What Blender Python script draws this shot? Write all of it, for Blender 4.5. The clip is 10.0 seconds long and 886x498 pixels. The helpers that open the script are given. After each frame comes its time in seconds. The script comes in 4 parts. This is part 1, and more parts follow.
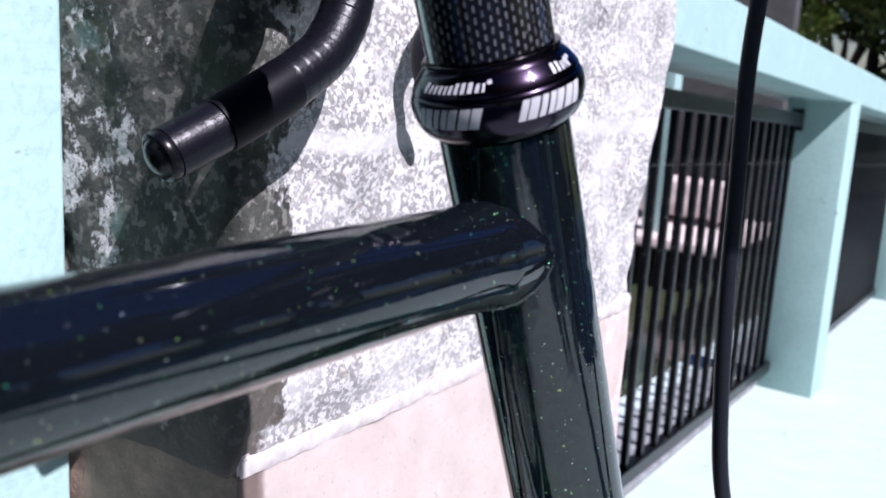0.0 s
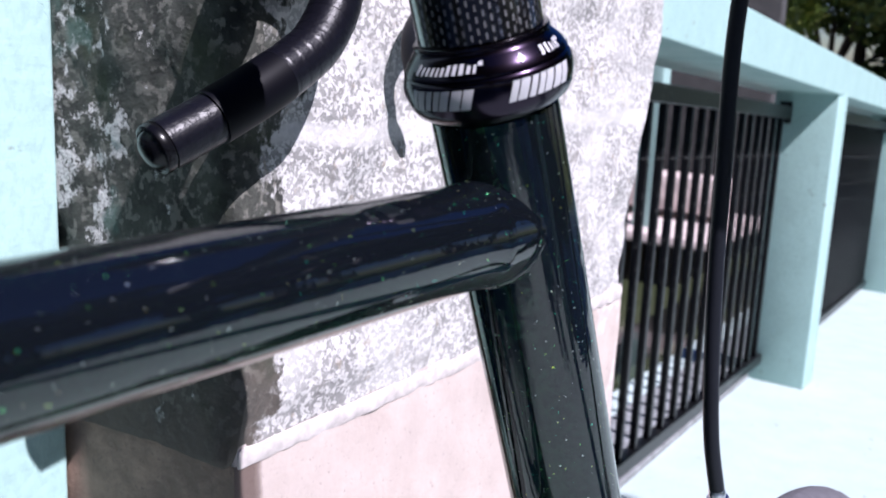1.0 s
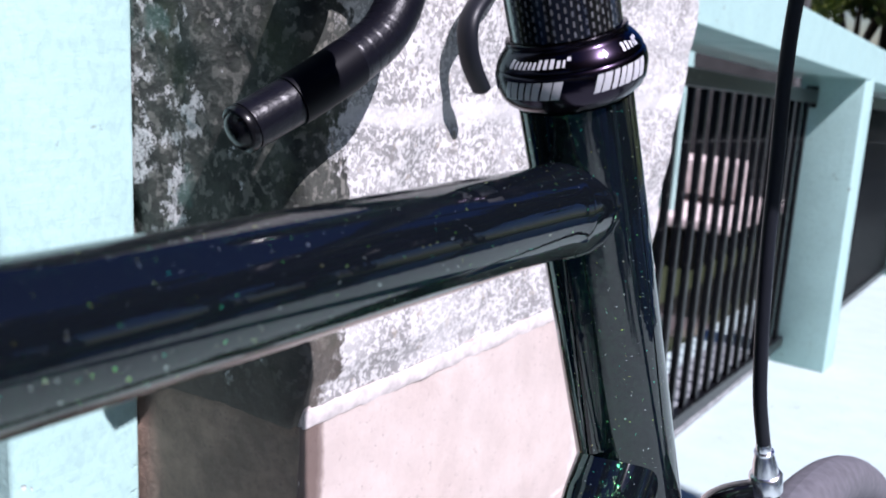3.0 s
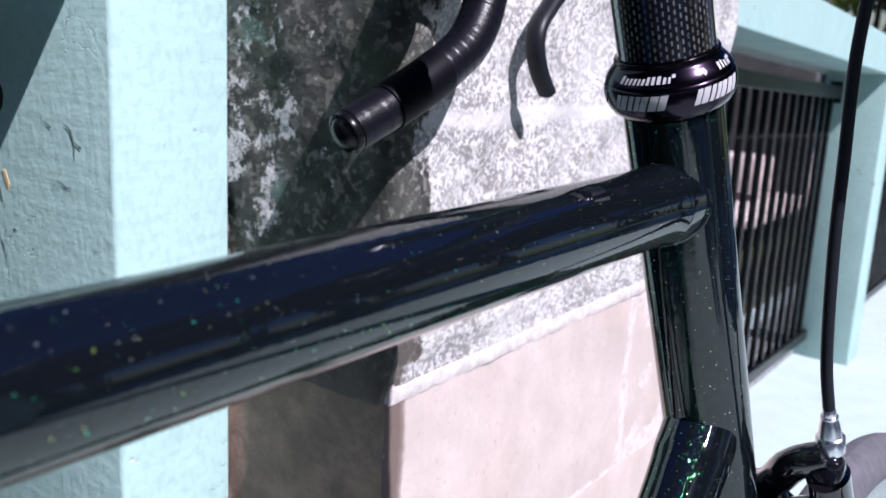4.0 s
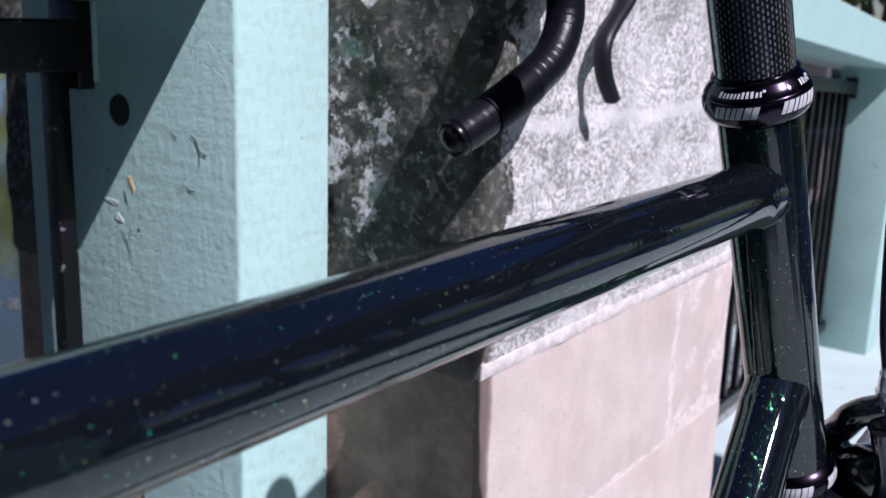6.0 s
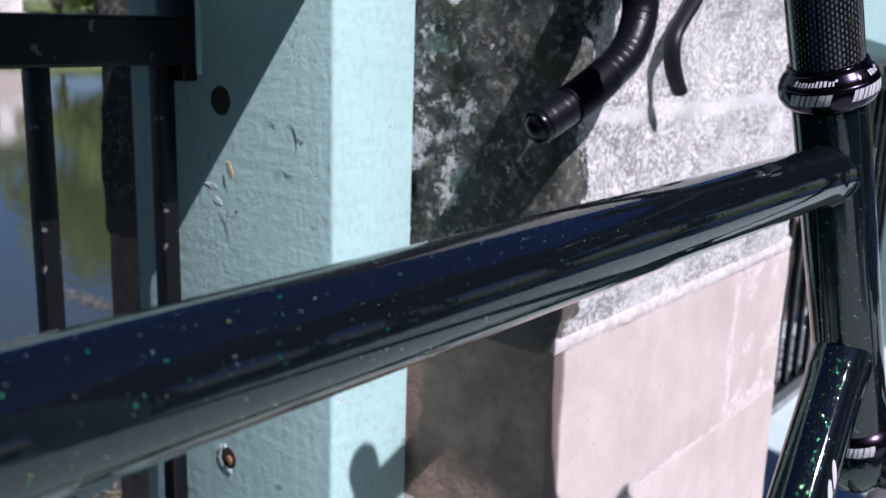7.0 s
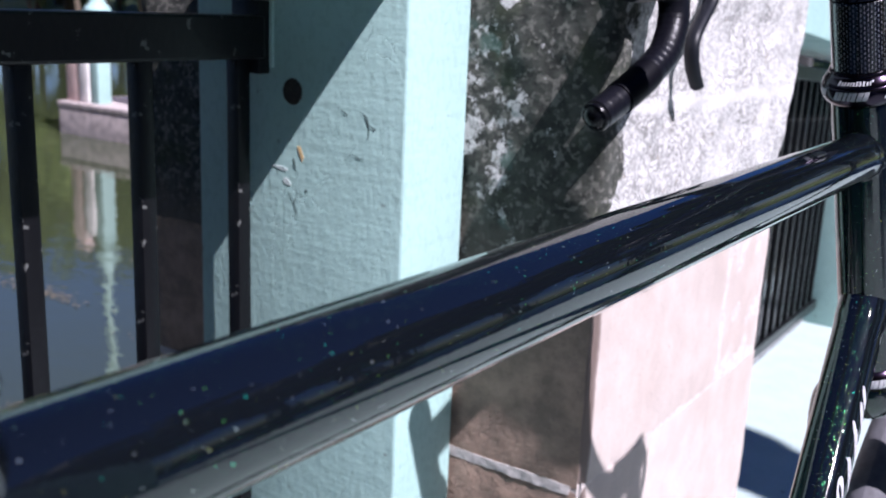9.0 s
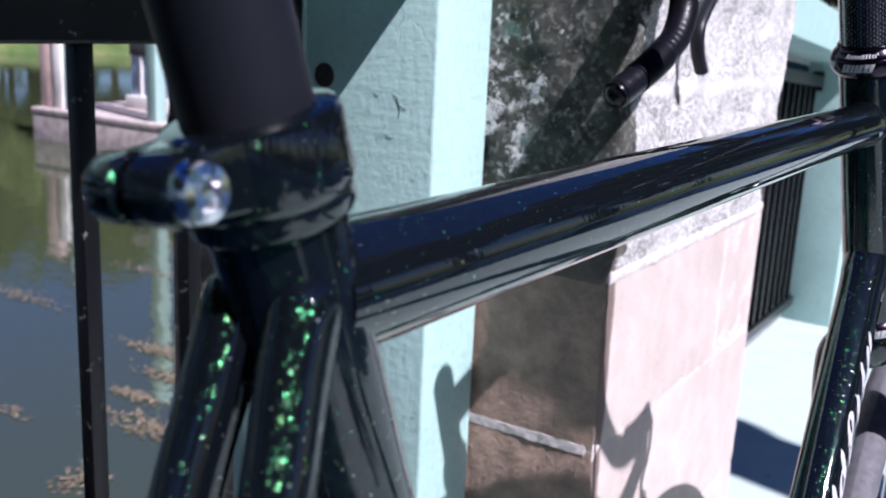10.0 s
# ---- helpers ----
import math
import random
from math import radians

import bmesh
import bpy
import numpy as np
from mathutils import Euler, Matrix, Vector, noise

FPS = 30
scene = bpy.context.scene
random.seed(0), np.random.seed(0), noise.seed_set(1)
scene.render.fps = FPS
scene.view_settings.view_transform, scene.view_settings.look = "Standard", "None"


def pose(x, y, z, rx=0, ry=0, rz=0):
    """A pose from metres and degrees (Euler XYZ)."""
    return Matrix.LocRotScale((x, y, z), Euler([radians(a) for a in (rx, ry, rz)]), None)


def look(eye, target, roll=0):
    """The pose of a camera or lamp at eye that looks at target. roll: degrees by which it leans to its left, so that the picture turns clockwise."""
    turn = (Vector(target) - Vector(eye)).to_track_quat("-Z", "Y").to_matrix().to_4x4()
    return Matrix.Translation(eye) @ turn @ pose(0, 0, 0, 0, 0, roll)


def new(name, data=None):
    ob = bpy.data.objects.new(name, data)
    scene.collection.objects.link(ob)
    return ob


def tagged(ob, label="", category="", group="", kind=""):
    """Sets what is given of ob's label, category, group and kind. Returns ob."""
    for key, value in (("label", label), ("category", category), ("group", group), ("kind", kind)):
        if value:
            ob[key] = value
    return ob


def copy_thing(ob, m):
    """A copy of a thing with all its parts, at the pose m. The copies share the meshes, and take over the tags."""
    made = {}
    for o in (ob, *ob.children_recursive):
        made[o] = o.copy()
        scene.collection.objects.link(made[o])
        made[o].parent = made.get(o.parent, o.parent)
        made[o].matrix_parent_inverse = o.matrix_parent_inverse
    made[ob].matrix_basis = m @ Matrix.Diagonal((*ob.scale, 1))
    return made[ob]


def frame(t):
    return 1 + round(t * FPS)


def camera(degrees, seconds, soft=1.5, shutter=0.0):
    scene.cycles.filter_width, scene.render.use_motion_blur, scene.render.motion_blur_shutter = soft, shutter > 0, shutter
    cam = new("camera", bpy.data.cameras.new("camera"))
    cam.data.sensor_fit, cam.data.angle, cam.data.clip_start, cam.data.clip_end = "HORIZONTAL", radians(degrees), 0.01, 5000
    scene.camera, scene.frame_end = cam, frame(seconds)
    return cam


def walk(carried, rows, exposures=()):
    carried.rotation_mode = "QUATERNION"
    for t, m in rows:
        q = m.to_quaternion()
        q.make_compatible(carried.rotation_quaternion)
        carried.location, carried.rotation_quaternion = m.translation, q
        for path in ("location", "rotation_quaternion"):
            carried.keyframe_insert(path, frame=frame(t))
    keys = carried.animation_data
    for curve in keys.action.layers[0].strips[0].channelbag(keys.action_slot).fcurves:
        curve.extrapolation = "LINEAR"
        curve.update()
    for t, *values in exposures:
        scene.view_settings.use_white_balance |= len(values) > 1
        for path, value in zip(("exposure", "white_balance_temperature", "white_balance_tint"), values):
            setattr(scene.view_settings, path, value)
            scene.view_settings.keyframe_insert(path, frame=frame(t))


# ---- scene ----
cam = camera(48.85, 10.0)
cam.data.dof.use_dof, cam.data.dof.focus_distance, cam.data.dof.aperture_fstop = True, 0.42, 20.0
PATH = [
    (0.0, -0.0000, 0.0000, 0.8260, 78.231, -3.311, 34.623),
    (0.5, 0.0043, -0.0029, 0.8250, 78.302, -3.104, 33.876),
    (1.0, 0.0031, -0.0055, 0.8217, 78.190, -2.622, 33.955),
    (1.5, 0.0010, -0.0095, 0.8221, 78.111, -2.839, 34.427),
    (2.0, 0.0049, -0.0147, 0.8188, 78.175, -2.516, 34.013),
    (2.5, 0.0054, -0.0242, 0.8210, 77.515, -2.826, 34.461),
    (4.0, 0.0039, -0.1163, 0.8337, 76.686, -2.755, 36.040),
    (4.5, 0.0056, -0.1412, 0.8341, 76.610, -2.010, 35.817),
    (5.0, 0.0073, -0.1673, 0.8377, 76.451, -1.939, 35.609),
    (5.5, 0.0027, -0.1960, 0.8451, 76.627, -1.717, 35.892),
    (7.0, 0.0157, -0.2803, 0.8435, 76.460, -1.745, 38.871),
    (7.5, 0.0098, -0.3404, 0.8528, 76.545, -0.078, 41.317),
    (8.0, 0.0121, -0.3798, 0.8597, 75.092, -0.267, 39.384),
    (8.5, 0.0043, -0.3979, 0.8584, 75.046, -1.281, 36.893),
    (9.0, -0.0068, -0.4344, 0.8513, 75.995, -2.461, 35.024),
    (9.5, -0.0126, -0.4747, 0.8467, 77.222, -2.916, 34.257),
    (10.0, -0.0120, -0.5177, 0.8294, 76.545, -2.622, 33.403),
]
walk(cam, [(t, pose(x, y, z, rx, ry, rz)) for t, x, y, z, rx, ry, rz in PATH], [(t, e + 0.13, 5880, 25) for t, e in ((0.0, 0.73), (2.5, 0.71), (4.0, 0.64), (5.0, 0.46), (5.5, 0.37), (7.0, 0.45), (8.0, 0.73), (10.0, 0.77))])

# ---- world, sun and exposure ----
SUN_WAY = Vector((-1.0, 0.25, -1.23)).normalized()
world = bpy.data.worlds.new("world")
scene.world = world
world.use_nodes = True
wn = world.node_tree.nodes
sky = wn.new("ShaderNodeTexSky")
sky.sky_type, sky.sun_disc = "NISHITA", False
sky.dust_density, sky.ozone_density = 0.3, 5.0
sky.sun_elevation = math.asin(-SUN_WAY.z)
sky.sun_rotation = math.atan2(-SUN_WAY.x, -SUN_WAY.y)
deep = wn.new("ShaderNodeHueSaturation")
deep.inputs["Saturation"].default_value, deep.inputs["Hue"].default_value = 1.34, 0.520
world.node_tree.links.new(sky.outputs[0], deep.inputs["Color"])
world.node_tree.links.new(deep.outputs[0], wn["Background"].inputs["Color"])
wn["Background"].inputs["Strength"].default_value = 0.040
sun_data = bpy.data.lights.new("sun", "SUN")
sun_data.energy, sun_data.angle, sun_data.color = 5.0, radians(0.53), (1.0, 0.965, 0.92)
sun = new("sun", sun_data)
sun.matrix_world = look((4, -1, 6), Vector((4, -1, 6)) + SUN_WAY)


# ---- materials ----
class Mat:
    """A small node builder: one principled material and its links."""

    def __init__(self, name, color=(0.5, 0.5, 0.5), rough=0.5, metal=0.0, coat=0.0, spec=0.5):
        self.m = bpy.data.materials.new(name)
        self.m.use_nodes = True
        self.t = self.m.node_tree
        self.n, self.l = self.t.nodes, self.t.links
        self.b = self.n["Principled BSDF"]
        self.b.inputs["Base Color"].default_value = (*color, 1)
        self.b.inputs["Roughness"].default_value = rough
        self.b.inputs["Metallic"].default_value = metal
        self.b.inputs["Coat Weight"].default_value = coat
        self.b.inputs["Coat Roughness"].default_value = 0.03
        self.b.inputs["Specular IOR Level"].default_value = spec
        self.co = None

    def coords(self, kind="Object"):
        if not self.co:
            self.co = self.n.new("ShaderNodeTexCoord")
        return self.co.outputs[kind]

    def tex(self, kind, scale, detail=4.0, stretch=None, **more):
        node = self.n.new({"noise": "ShaderNodeTexNoise", "voronoi": "ShaderNodeTexVoronoi", "wave": "ShaderNodeTexWave"}[kind])
        node.inputs["Scale"].default_value = scale
        if "Detail" in node.inputs:
            node.inputs["Detail"].default_value = detail
        source = self.coords()
        if stretch:
            mp = self.n.new("ShaderNodeMapping")
            mp.inputs["Scale"].default_value = stretch
            self.l.new(source, mp.inputs[0])
            source = mp.outputs[0]
        self.l.new(source, node.inputs["Vector"])
        return node

    def ramp(self, source, stops):
        node = self.n.new("ShaderNodeValToRGB")
        while len(node.color_ramp.elements) < len(stops):
            node.color_ramp.elements.new(0.5)
        for e, (at, c) in zip(node.color_ramp.elements, stops):
            e.position = at
            e.color = (c, c, c, 1) if isinstance(c, (int, float)) else (*c, 1)
        self.l.new(source, node.inputs[0])
        return node.outputs[0]

    def mix(self, fac, a, b, mode="MIX"):
        node = self.n.new("ShaderNodeMix")
        node.data_type, node.blend_type = "RGBA", mode
        for sock, v in ((node.inputs[0], fac), (node.inputs[6], a), (node.inputs[7], b)):
            if isinstance(v, (int, float)):
                sock.default_value = v
            elif isinstance(v, tuple):
                sock.default_value = (*v, 1)
            else:
                self.l.new(v, sock)
        return node.outputs[2]

    def math(self, op, a, b=0.0):
        node = self.n.new("ShaderNodeMath")
        node.operation = op
        for sock, v in ((node.inputs[0], a), (node.inputs[1], b)):
            if isinstance(v, (int, float)):
                sock.default_value = v
            else:
                self.l.new(v, sock)
        return node.outputs[0]

    def put(self, socket, source):
        self.l.new(source, self.b.inputs[socket])
        return self

    def bump(self, height, strength=0.3, distance=0.002, under=None):
        node = self.n.new("ShaderNodeBump")
        node.inputs["Strength"].default_value, node.inputs["Distance"].default_value = strength, distance
        self.l.new(height, node.inputs["Height"])
        if under:
            self.l.new(under, node.inputs["Normal"])
        return node.outputs[0]


def mint_paint(name, color, chip=0.78, lumps=1.0, rough=0.42):
    """Thick weathered mint paint over wood and concrete, with brush ridges, cracks, blisters and chips."""
    a = Mat(name, color, rough, spec=0.15)
    big = a.tex("noise", 9, 5)
    ridge = a.tex("noise", 165, 6, stretch=(1, 1, 0.7))
    fine = a.tex("noise", 420, 4)
    warp = a.tex("noise", 30, 4)
    bent = a.n.new("ShaderNodeVectorMath")
    bent.operation = "MULTIPLY_ADD"
    a.l.new(warp.outputs["Color"], bent.inputs[0])
    bent.inputs[1].default_value = (0.05, 0.05, 0.05)
    a.l.new(a.coords(), bent.inputs[2])
    crack = a.n.new("ShaderNodeTexVoronoi")
    crack.feature = "DISTANCE_TO_EDGE"
    crack.inputs["Scale"].default_value = 42
    a.l.new(bent.outputs[0], crack.inputs["Vector"])
    patchy = a.tex("noise", 14, 3)
    spots = a.tex("noise", 34, 8)
    grit = a.tex("voronoi", 150)
    body = a.mix(a.ramp(big.outputs[0], [(0.3, 0.0), (0.75, 1.0)]), color, tuple(c * 0.88 for c in color))
    body = a.mix(a.ramp(ridge.outputs[0], [(0.38, 0.22), (0.50, 0.0)]), body, tuple(c * 0.60 for c in color))
    line = a.math("MULTIPLY", a.ramp(crack.outputs["Distance"], [(0.0, 1.0), (0.022, 0.0)]), a.ramp(patchy.outputs[0], [(0.60, 0.0), (0.67, 1.0)]))
    body = a.mix(a.math("MULTIPLY", line, 0.25), body, (0.13, 0.15, 0.14))
    chips = a.ramp(spots.outputs[0], [(chip - 0.03, 0.0), (chip - 0.018, 1.0)])
    body = a.mix(chips, body, (0.50, 0.52, 0.49))
    body = a.mix(a.ramp(spots.outputs[0], [(0.27, 0.7), (0.30, 0.0)]), body, (0.16, 0.17, 0.15))
    a.put("Base Color", body)
    across, down = a.tex("noise", 75, 4, stretch=(0.28, 0.28, 1.6)), a.tex("noise", 75, 4, stretch=(1.4, 1.4, 0.22))
    brushed = a.bump(a.math("ADD", across.outputs[0], down.outputs[0]), 0.32 * lumps, 0.0018)
    low = a.bump(ridge.outputs[0], 0.34 * lumps, 0.0020, brushed)
    mid = a.bump(a.math("ADD", line, chips), 0.5 * lumps, -0.0012, low)
    drop_lets = a.bump(a.ramp(grit.outputs["Distance"], [(0.0, 1.0), (0.55, 0.0)]), 0.22 * lumps, 0.0012, mid)
    a.put("Normal", a.bump(fine.outputs[0], 0.25, 0.0006, drop_lets))
    a.put("Roughness", a.ramp(big.outputs[0], [(0.3, rough - 0.08), (0.7, rough + 0.12)]))
    return a.m


def rough_stone(name):
    """Weathered granite-like concrete: pale grains and dark pits; the weathered side carries a black crust with bare patches."""
    a = Mat(name, (0.5, 0.48, 0.46), 0.9)
    grain = a.tex("voronoi", 340)
    grit = a.tex("noise", 150, 6)
    mid = a.tex("noise", 60, 9)
    mid.inputs["Roughness"].default_value = 0.65
    big = a.tex("noise", 9, 6)
    pick = a.n.new("ShaderNodeSeparateColor")
    a.l.new(grain.outputs["Color"], pick.inputs[0])
    lump = a.tex("noise", 26, 5)
    body = a.mix(pick.outputs[0], (0.455, 0.442, 0.428), (0.575, 0.56, 0.545))
    body = a.mix(a.ramp(grit.outputs[0], [(0.36, 0.4), (0.44, 0.0)]), body, (0.30, 0.29, 0.28))
    body = a.mix(a.ramp(grit.outputs[0], [(0.55, 0.0), (0.62, 0.5)]), body, (0.62, 0.605, 0.59))
    sparse = a.math("ADD", pick.outputs[1], a.math("MULTIPLY", a.math("SUBTRACT", lump.outputs[0], 0.5), 1.1))
    body = a.mix(a.ramp(sparse, [(0.97, 0.0), (1.03, 0.7)]), body, (0.11, 0.11, 0.106))
    body = a.mix(a.ramp(mid.outputs[0], [(0.36, 0.6), (0.44, 0.0)]), body, (0.20, 0.19, 0.175))
    body = a.mix(a.ramp(big.outputs[0], [(0.50, 0.0), (0.68, 0.35)]), body, (0.62, 0.605, 0.59))
    pits = a.tex("voronoi", 230)
    hollow = a.n.new("ShaderNodeSeparateColor")
    a.l.new(pits.outputs["Color"], hollow.inputs[0])
    wander = a.math("ADD", pits.outputs["Distance"], a.math("MULTIPLY", a.math("SUBTRACT", grit.outputs[0], 0.5), 0.7))
    deep = a.math("MULTIPLY", a.math("GREATER_THAN", a.math("ADD", hollow.outputs[0], a.math("MULTIPLY", a.math("SUBTRACT", lump.outputs[0], 0.5), 1.2)), 0.66), a.ramp(wander, [(0.40, 1.0), (0.44, 0.0)]))
    body = a.mix(a.math("MULTIPLY", deep, 0.8), body, a.mix(hollow.outputs[1], (0.045, 0.038, 0.032), (0.15, 0.135, 0.12)))
    body = a.mix(a.math("MULTIPLY", a.math("GREATER_THAN", hollow.outputs[2], 0.90), a.ramp(wander, [(0.40, 0.9), (0.46, 0.0)])), body, (0.72, 0.70, 0.68))
    fleck = a.tex("noise", 95, 3)
    body = a.mix(a.ramp(fleck.outputs[0], [(0.64, 0.0), (0.69, 0.55)]), body, (0.27, 0.22, 0.16))
    wide = a.tex("noise", 17, 3)
    body = a.mix(a.ramp(wide.outputs[0], [(0.48, 0.0), (0.62, 0.35)]), body, (0.60, 0.585, 0.57))
    skin = body
    place = a.n.new("ShaderNodeSeparateXYZ")
    a.l.new(a.coords(), place.inputs[0])
    bare = a.tex("noise", 34, 12)
    bare.inputs["Roughness"].default_value = 0.70
    inner = a.math("MINIMUM", a.math("MULTIPLY", a.math("ADD", place.outputs[0], 0.468), -1.1), a.math("MULTIPLY", a.math("ADD", place.outputs[0], 0.76), 0.9))
    joint = a.math("ABSOLUTE", a.math("SUBTRACT", a.math("ADD", place.outputs[2], a.math("MULTIPLY", big.outputs[0], 0.03)), 0.776))
    skin = a.mix(a.ramp(joint, [(0.004, 0.8), (0.009, 0.0)]), skin, (0.56, 0.545, 0.53))
    crust = a.mix(a.ramp(mid.outputs[0], [(0.38, 0.0), (0.62, 1.0)]), (0.022, 0.024, 0.020), (0.066, 0.069, 0.058))
    crust = a.mix(a.ramp(grit.outputs[0], [(0.53, 0.0), (0.61, 0.9)]), crust, (0.155, 0.150, 0.130))
    moss = a.tex("noise", 19, 4)
    crust = a.mix(a.ramp(moss.outputs[0], [(0.54, 0.0), (0.68, 0.6)]), crust, (0.034, 0.044, 0.018))
    patch = a.math("MULTIPLY", a.ramp(a.math("ADD", bare.outputs[0], inner), [(0.575, 0.0), (0.61, 1.0)]), a.ramp(a.math("ADD", grit.outputs[0], a.math("MULTIPLY", pick.outputs[2], 0.12)), [(0.47, 0.05), (0.52, 1.0)]))
    body = a.mix(patch, crust, body)
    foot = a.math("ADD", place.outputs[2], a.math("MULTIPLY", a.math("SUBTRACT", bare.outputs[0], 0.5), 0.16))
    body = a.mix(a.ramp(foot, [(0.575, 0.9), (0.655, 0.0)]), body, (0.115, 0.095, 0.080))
    film = a.tex("noise", 13, 6)
    body = a.mix(a.ramp(a.math("ADD", film.outputs[0], inner), [(0.62, 0.0), (0.66, 0.65)]), body, (0.085, 0.145, 0.125))
    drips = a.tex("noise", 27, 6, stretch=(1, 1, 0.6))
    body = a.mix(a.ramp(a.math("ADD", drips.outputs[0], inner), [(0.70, 0.0), (0.72, 1.0)]), body, (0.16, 0.46, 0.38))
    worn = a.math("ADD", place.outputs[1], a.math("ADD", a.math("MULTIPLY", a.math("SUBTRACT", mid.outputs[0], 0.5), 0.10), a.math("MULTIPLY", a.math("SUBTRACT", lump.outputs[0], 0.5), 0.09)))
    body = a.mix(a.ramp(worn, [(0.401, 0.0), (0.406, 1.0)]), body, skin)
    a.put("Base Color", body)
    low = a.bump(deep, 0.5, -0.0015, a.bump(mid.outputs[0], 0.6, 0.005))
    a.put("Normal", a.bump(grit.outputs[0], 0.4, 0.0012, low))
    return a.m


def block_stone(name, color, worn=0.0, relief=0.3, corner_shade=0.0):
    """Sawn sand-coloured building block with faint clouding and pores."""
    a = Mat(name, color, 0.85)
    info = a.n.new("ShaderNodeObjectInfo")
    cloud = a.tex("noise", 7, 6)
    streak = a.tex("noise", 30, 5, stretch=(1, 1, 0.15))
    pores = a.tex("noise", 260, 4)
    body = a.mix(a.ramp(cloud.outputs[0], [(0.3, 0.0), (0.7, 1.0)]), color, tuple(c * k for c, k in zip(color, (0.86, 0.82, 0.8))))
    body = a.mix(a.math("MULTIPLY", info.outputs["Random"], 0.16), body, tuple(c * 0.75 for c in color))
    body = a.mix(a.ramp(streak.outputs[0], [(0.45, 0.0), (0.8, 0.25)]), body, tuple(min(1, c * 1.15) for c in color))
    body = a.mix(a.ramp(pores.outputs[0], [(0.28, 0.6), (0.36, 0.0)]), body, tuple(c * 0.5 for c in color))
    dirt = a.tex("noise", 24, 10)
    dirt.inputs["Roughness"].default_value = 0.66
    body = a.mix(a.ramp(dirt.outputs[0], [(0.42, worn), (0.63, 0.0)]), body, (0.125, 0.098, 0.078))
    # Dark brown strip along the front corner, widening the shadow there by colour.
    if corner_shade:
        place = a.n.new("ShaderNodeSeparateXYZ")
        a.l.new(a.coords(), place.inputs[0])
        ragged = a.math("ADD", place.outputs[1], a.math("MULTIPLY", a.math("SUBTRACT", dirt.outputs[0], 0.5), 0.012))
        body = a.mix(a.ramp(ragged, [(corner_shade - 0.003, 0.92), (corner_shade + 0.002, 0.0)]), body, (0.105, 0.070, 0.058))
    a.put("Base Color", body)
    a.put("Normal", a.bump(pores.outputs[0], 0.3, 0.001, a.bump(dirt.outputs[0], relief, 0.004)))
    return a.m


def flake_paint():
    """Deep black lacquer under clear coat, with scattered green and gold flakes that glint in the sun."""
    a = Mat("flake_paint", (0.003, 0.004, 0.006), 0.28, 0.0, 1.0)
    a.b.inputs["Specular IOR Level"].default_value = 0.0
    a.b.inputs["Coat Roughness"].default_value, a.b.inputs["Coat IOR"].default_value = 0.03, 1.56
    cells = a.tex("voronoi", 660)
    sep = a.n.new("ShaderNodeSeparateColor")
    a.l.new(cells.outputs["Color"], sep.inputs[0])
    cluster = a.tex("noise", 34, 3)
    limit = a.ramp(cluster.outputs[0], [(0.36, 0.87), (0.62, 0.60)])
    chosen = a.math("GREATER_THAN", sep.outputs[0], limit)
    reach = a.math("MULTIPLY", sep.outputs[2], 0.30)
    inside = a.math("LESS_THAN", cells.outputs["Distance"], a.math("ADD", reach, 0.14))
    flake = a.math("MULTIPLY", chosen, inside)
    hue = a.ramp(sep.outputs[1], [(0.0, (0.02, 0.62, 0.34)), (0.5, (0.04, 0.88, 0.62)), (0.80, (0.20, 0.75, 0.10)), (0.95, (0.90, 0.75, 0.10)), (1.0, (0.6, 0.7, 0.65))])
    a.put("Base Color", a.mix(flake, (0.003, 0.004, 0.006), hue))
    a.put("Metallic", a.math("MULTIPLY", flake, 0.85))
    tiny = a.tex("voronoi", 700)
    tilt = a.n.new("ShaderNodeVectorMath")
    tilt.operation = "SUBTRACT"
    a.l.new(tiny.outputs["Color"], tilt.inputs[0])
    tilt.inputs[1].default_value = (0.5, 0.5, 0.5)
    small = a.n.new("ShaderNodeVectorMath")
    small.operation = "SCALE"
    a.l.new(tilt.outputs[0], small.inputs[0])
    small.inputs["Scale"].default_value = 0.36
    geo = a.n.new("ShaderNodeNewGeometry")
    add = a.n.new("ShaderNodeVectorMath")
    a.l.new(geo.outputs["Normal"], add.inputs[0])
    a.l.new(small.outputs[0], add.inputs[1])
    unit = a.n.new("ShaderNodeVectorMath")
    unit.operation = "NORMALIZE"
    a.l.new(add.outputs[0], unit.inputs[0])
    faint = a.n.new("ShaderNodeVectorMath")
    faint.operation = "SCALE"
    a.l.new(tilt.outputs[0], faint.inputs[0])
    faint.inputs["Scale"].default_value = 0.010
    skin = a.n.new("ShaderNodeVectorMath")
    a.l.new(geo.outputs["Normal"], skin.inputs[0])
    a.l.new(faint.outputs[0], skin.inputs[1])
    level = a.n.new("ShaderNodeVectorMath")
    level.operation = "NORMALIZE"
    a.l.new(skin.outputs[0], level.inputs[0])
    a.put("Coat Normal", level.outputs[0])
    glint = a.n.new("ShaderNodeBsdfGlossy")
    glint.inputs["Roughness"].default_value = 0.15
    pick = a.n.new("ShaderNodeSeparateColor")
    a.l.new(tiny.outputs["Color"], pick.inputs[0])
    shine = a.ramp(a.math("FRACT", a.math("MULTIPLY", pick.outputs[1], 53.0)), [(0.0, (0.02, 0.8, 0.35)), (0.5, (0.08, 0.95, 0.30)), (0.75, (0.6, 0.95, 0.8)), (0.97, (0.8, 0.95, 0.3))])
    a.l.new(a.mix(a.math("GREATER_THAN", a.math("FRACT", a.math("ADD", a.math("MULTIPLY", pick.outputs[0], 37.0), a.math("MULTIPLY", pick.outputs[2], 91.0))), 0.45), (0.0, 0.0, 0.0), shine), glint.inputs["Color"])
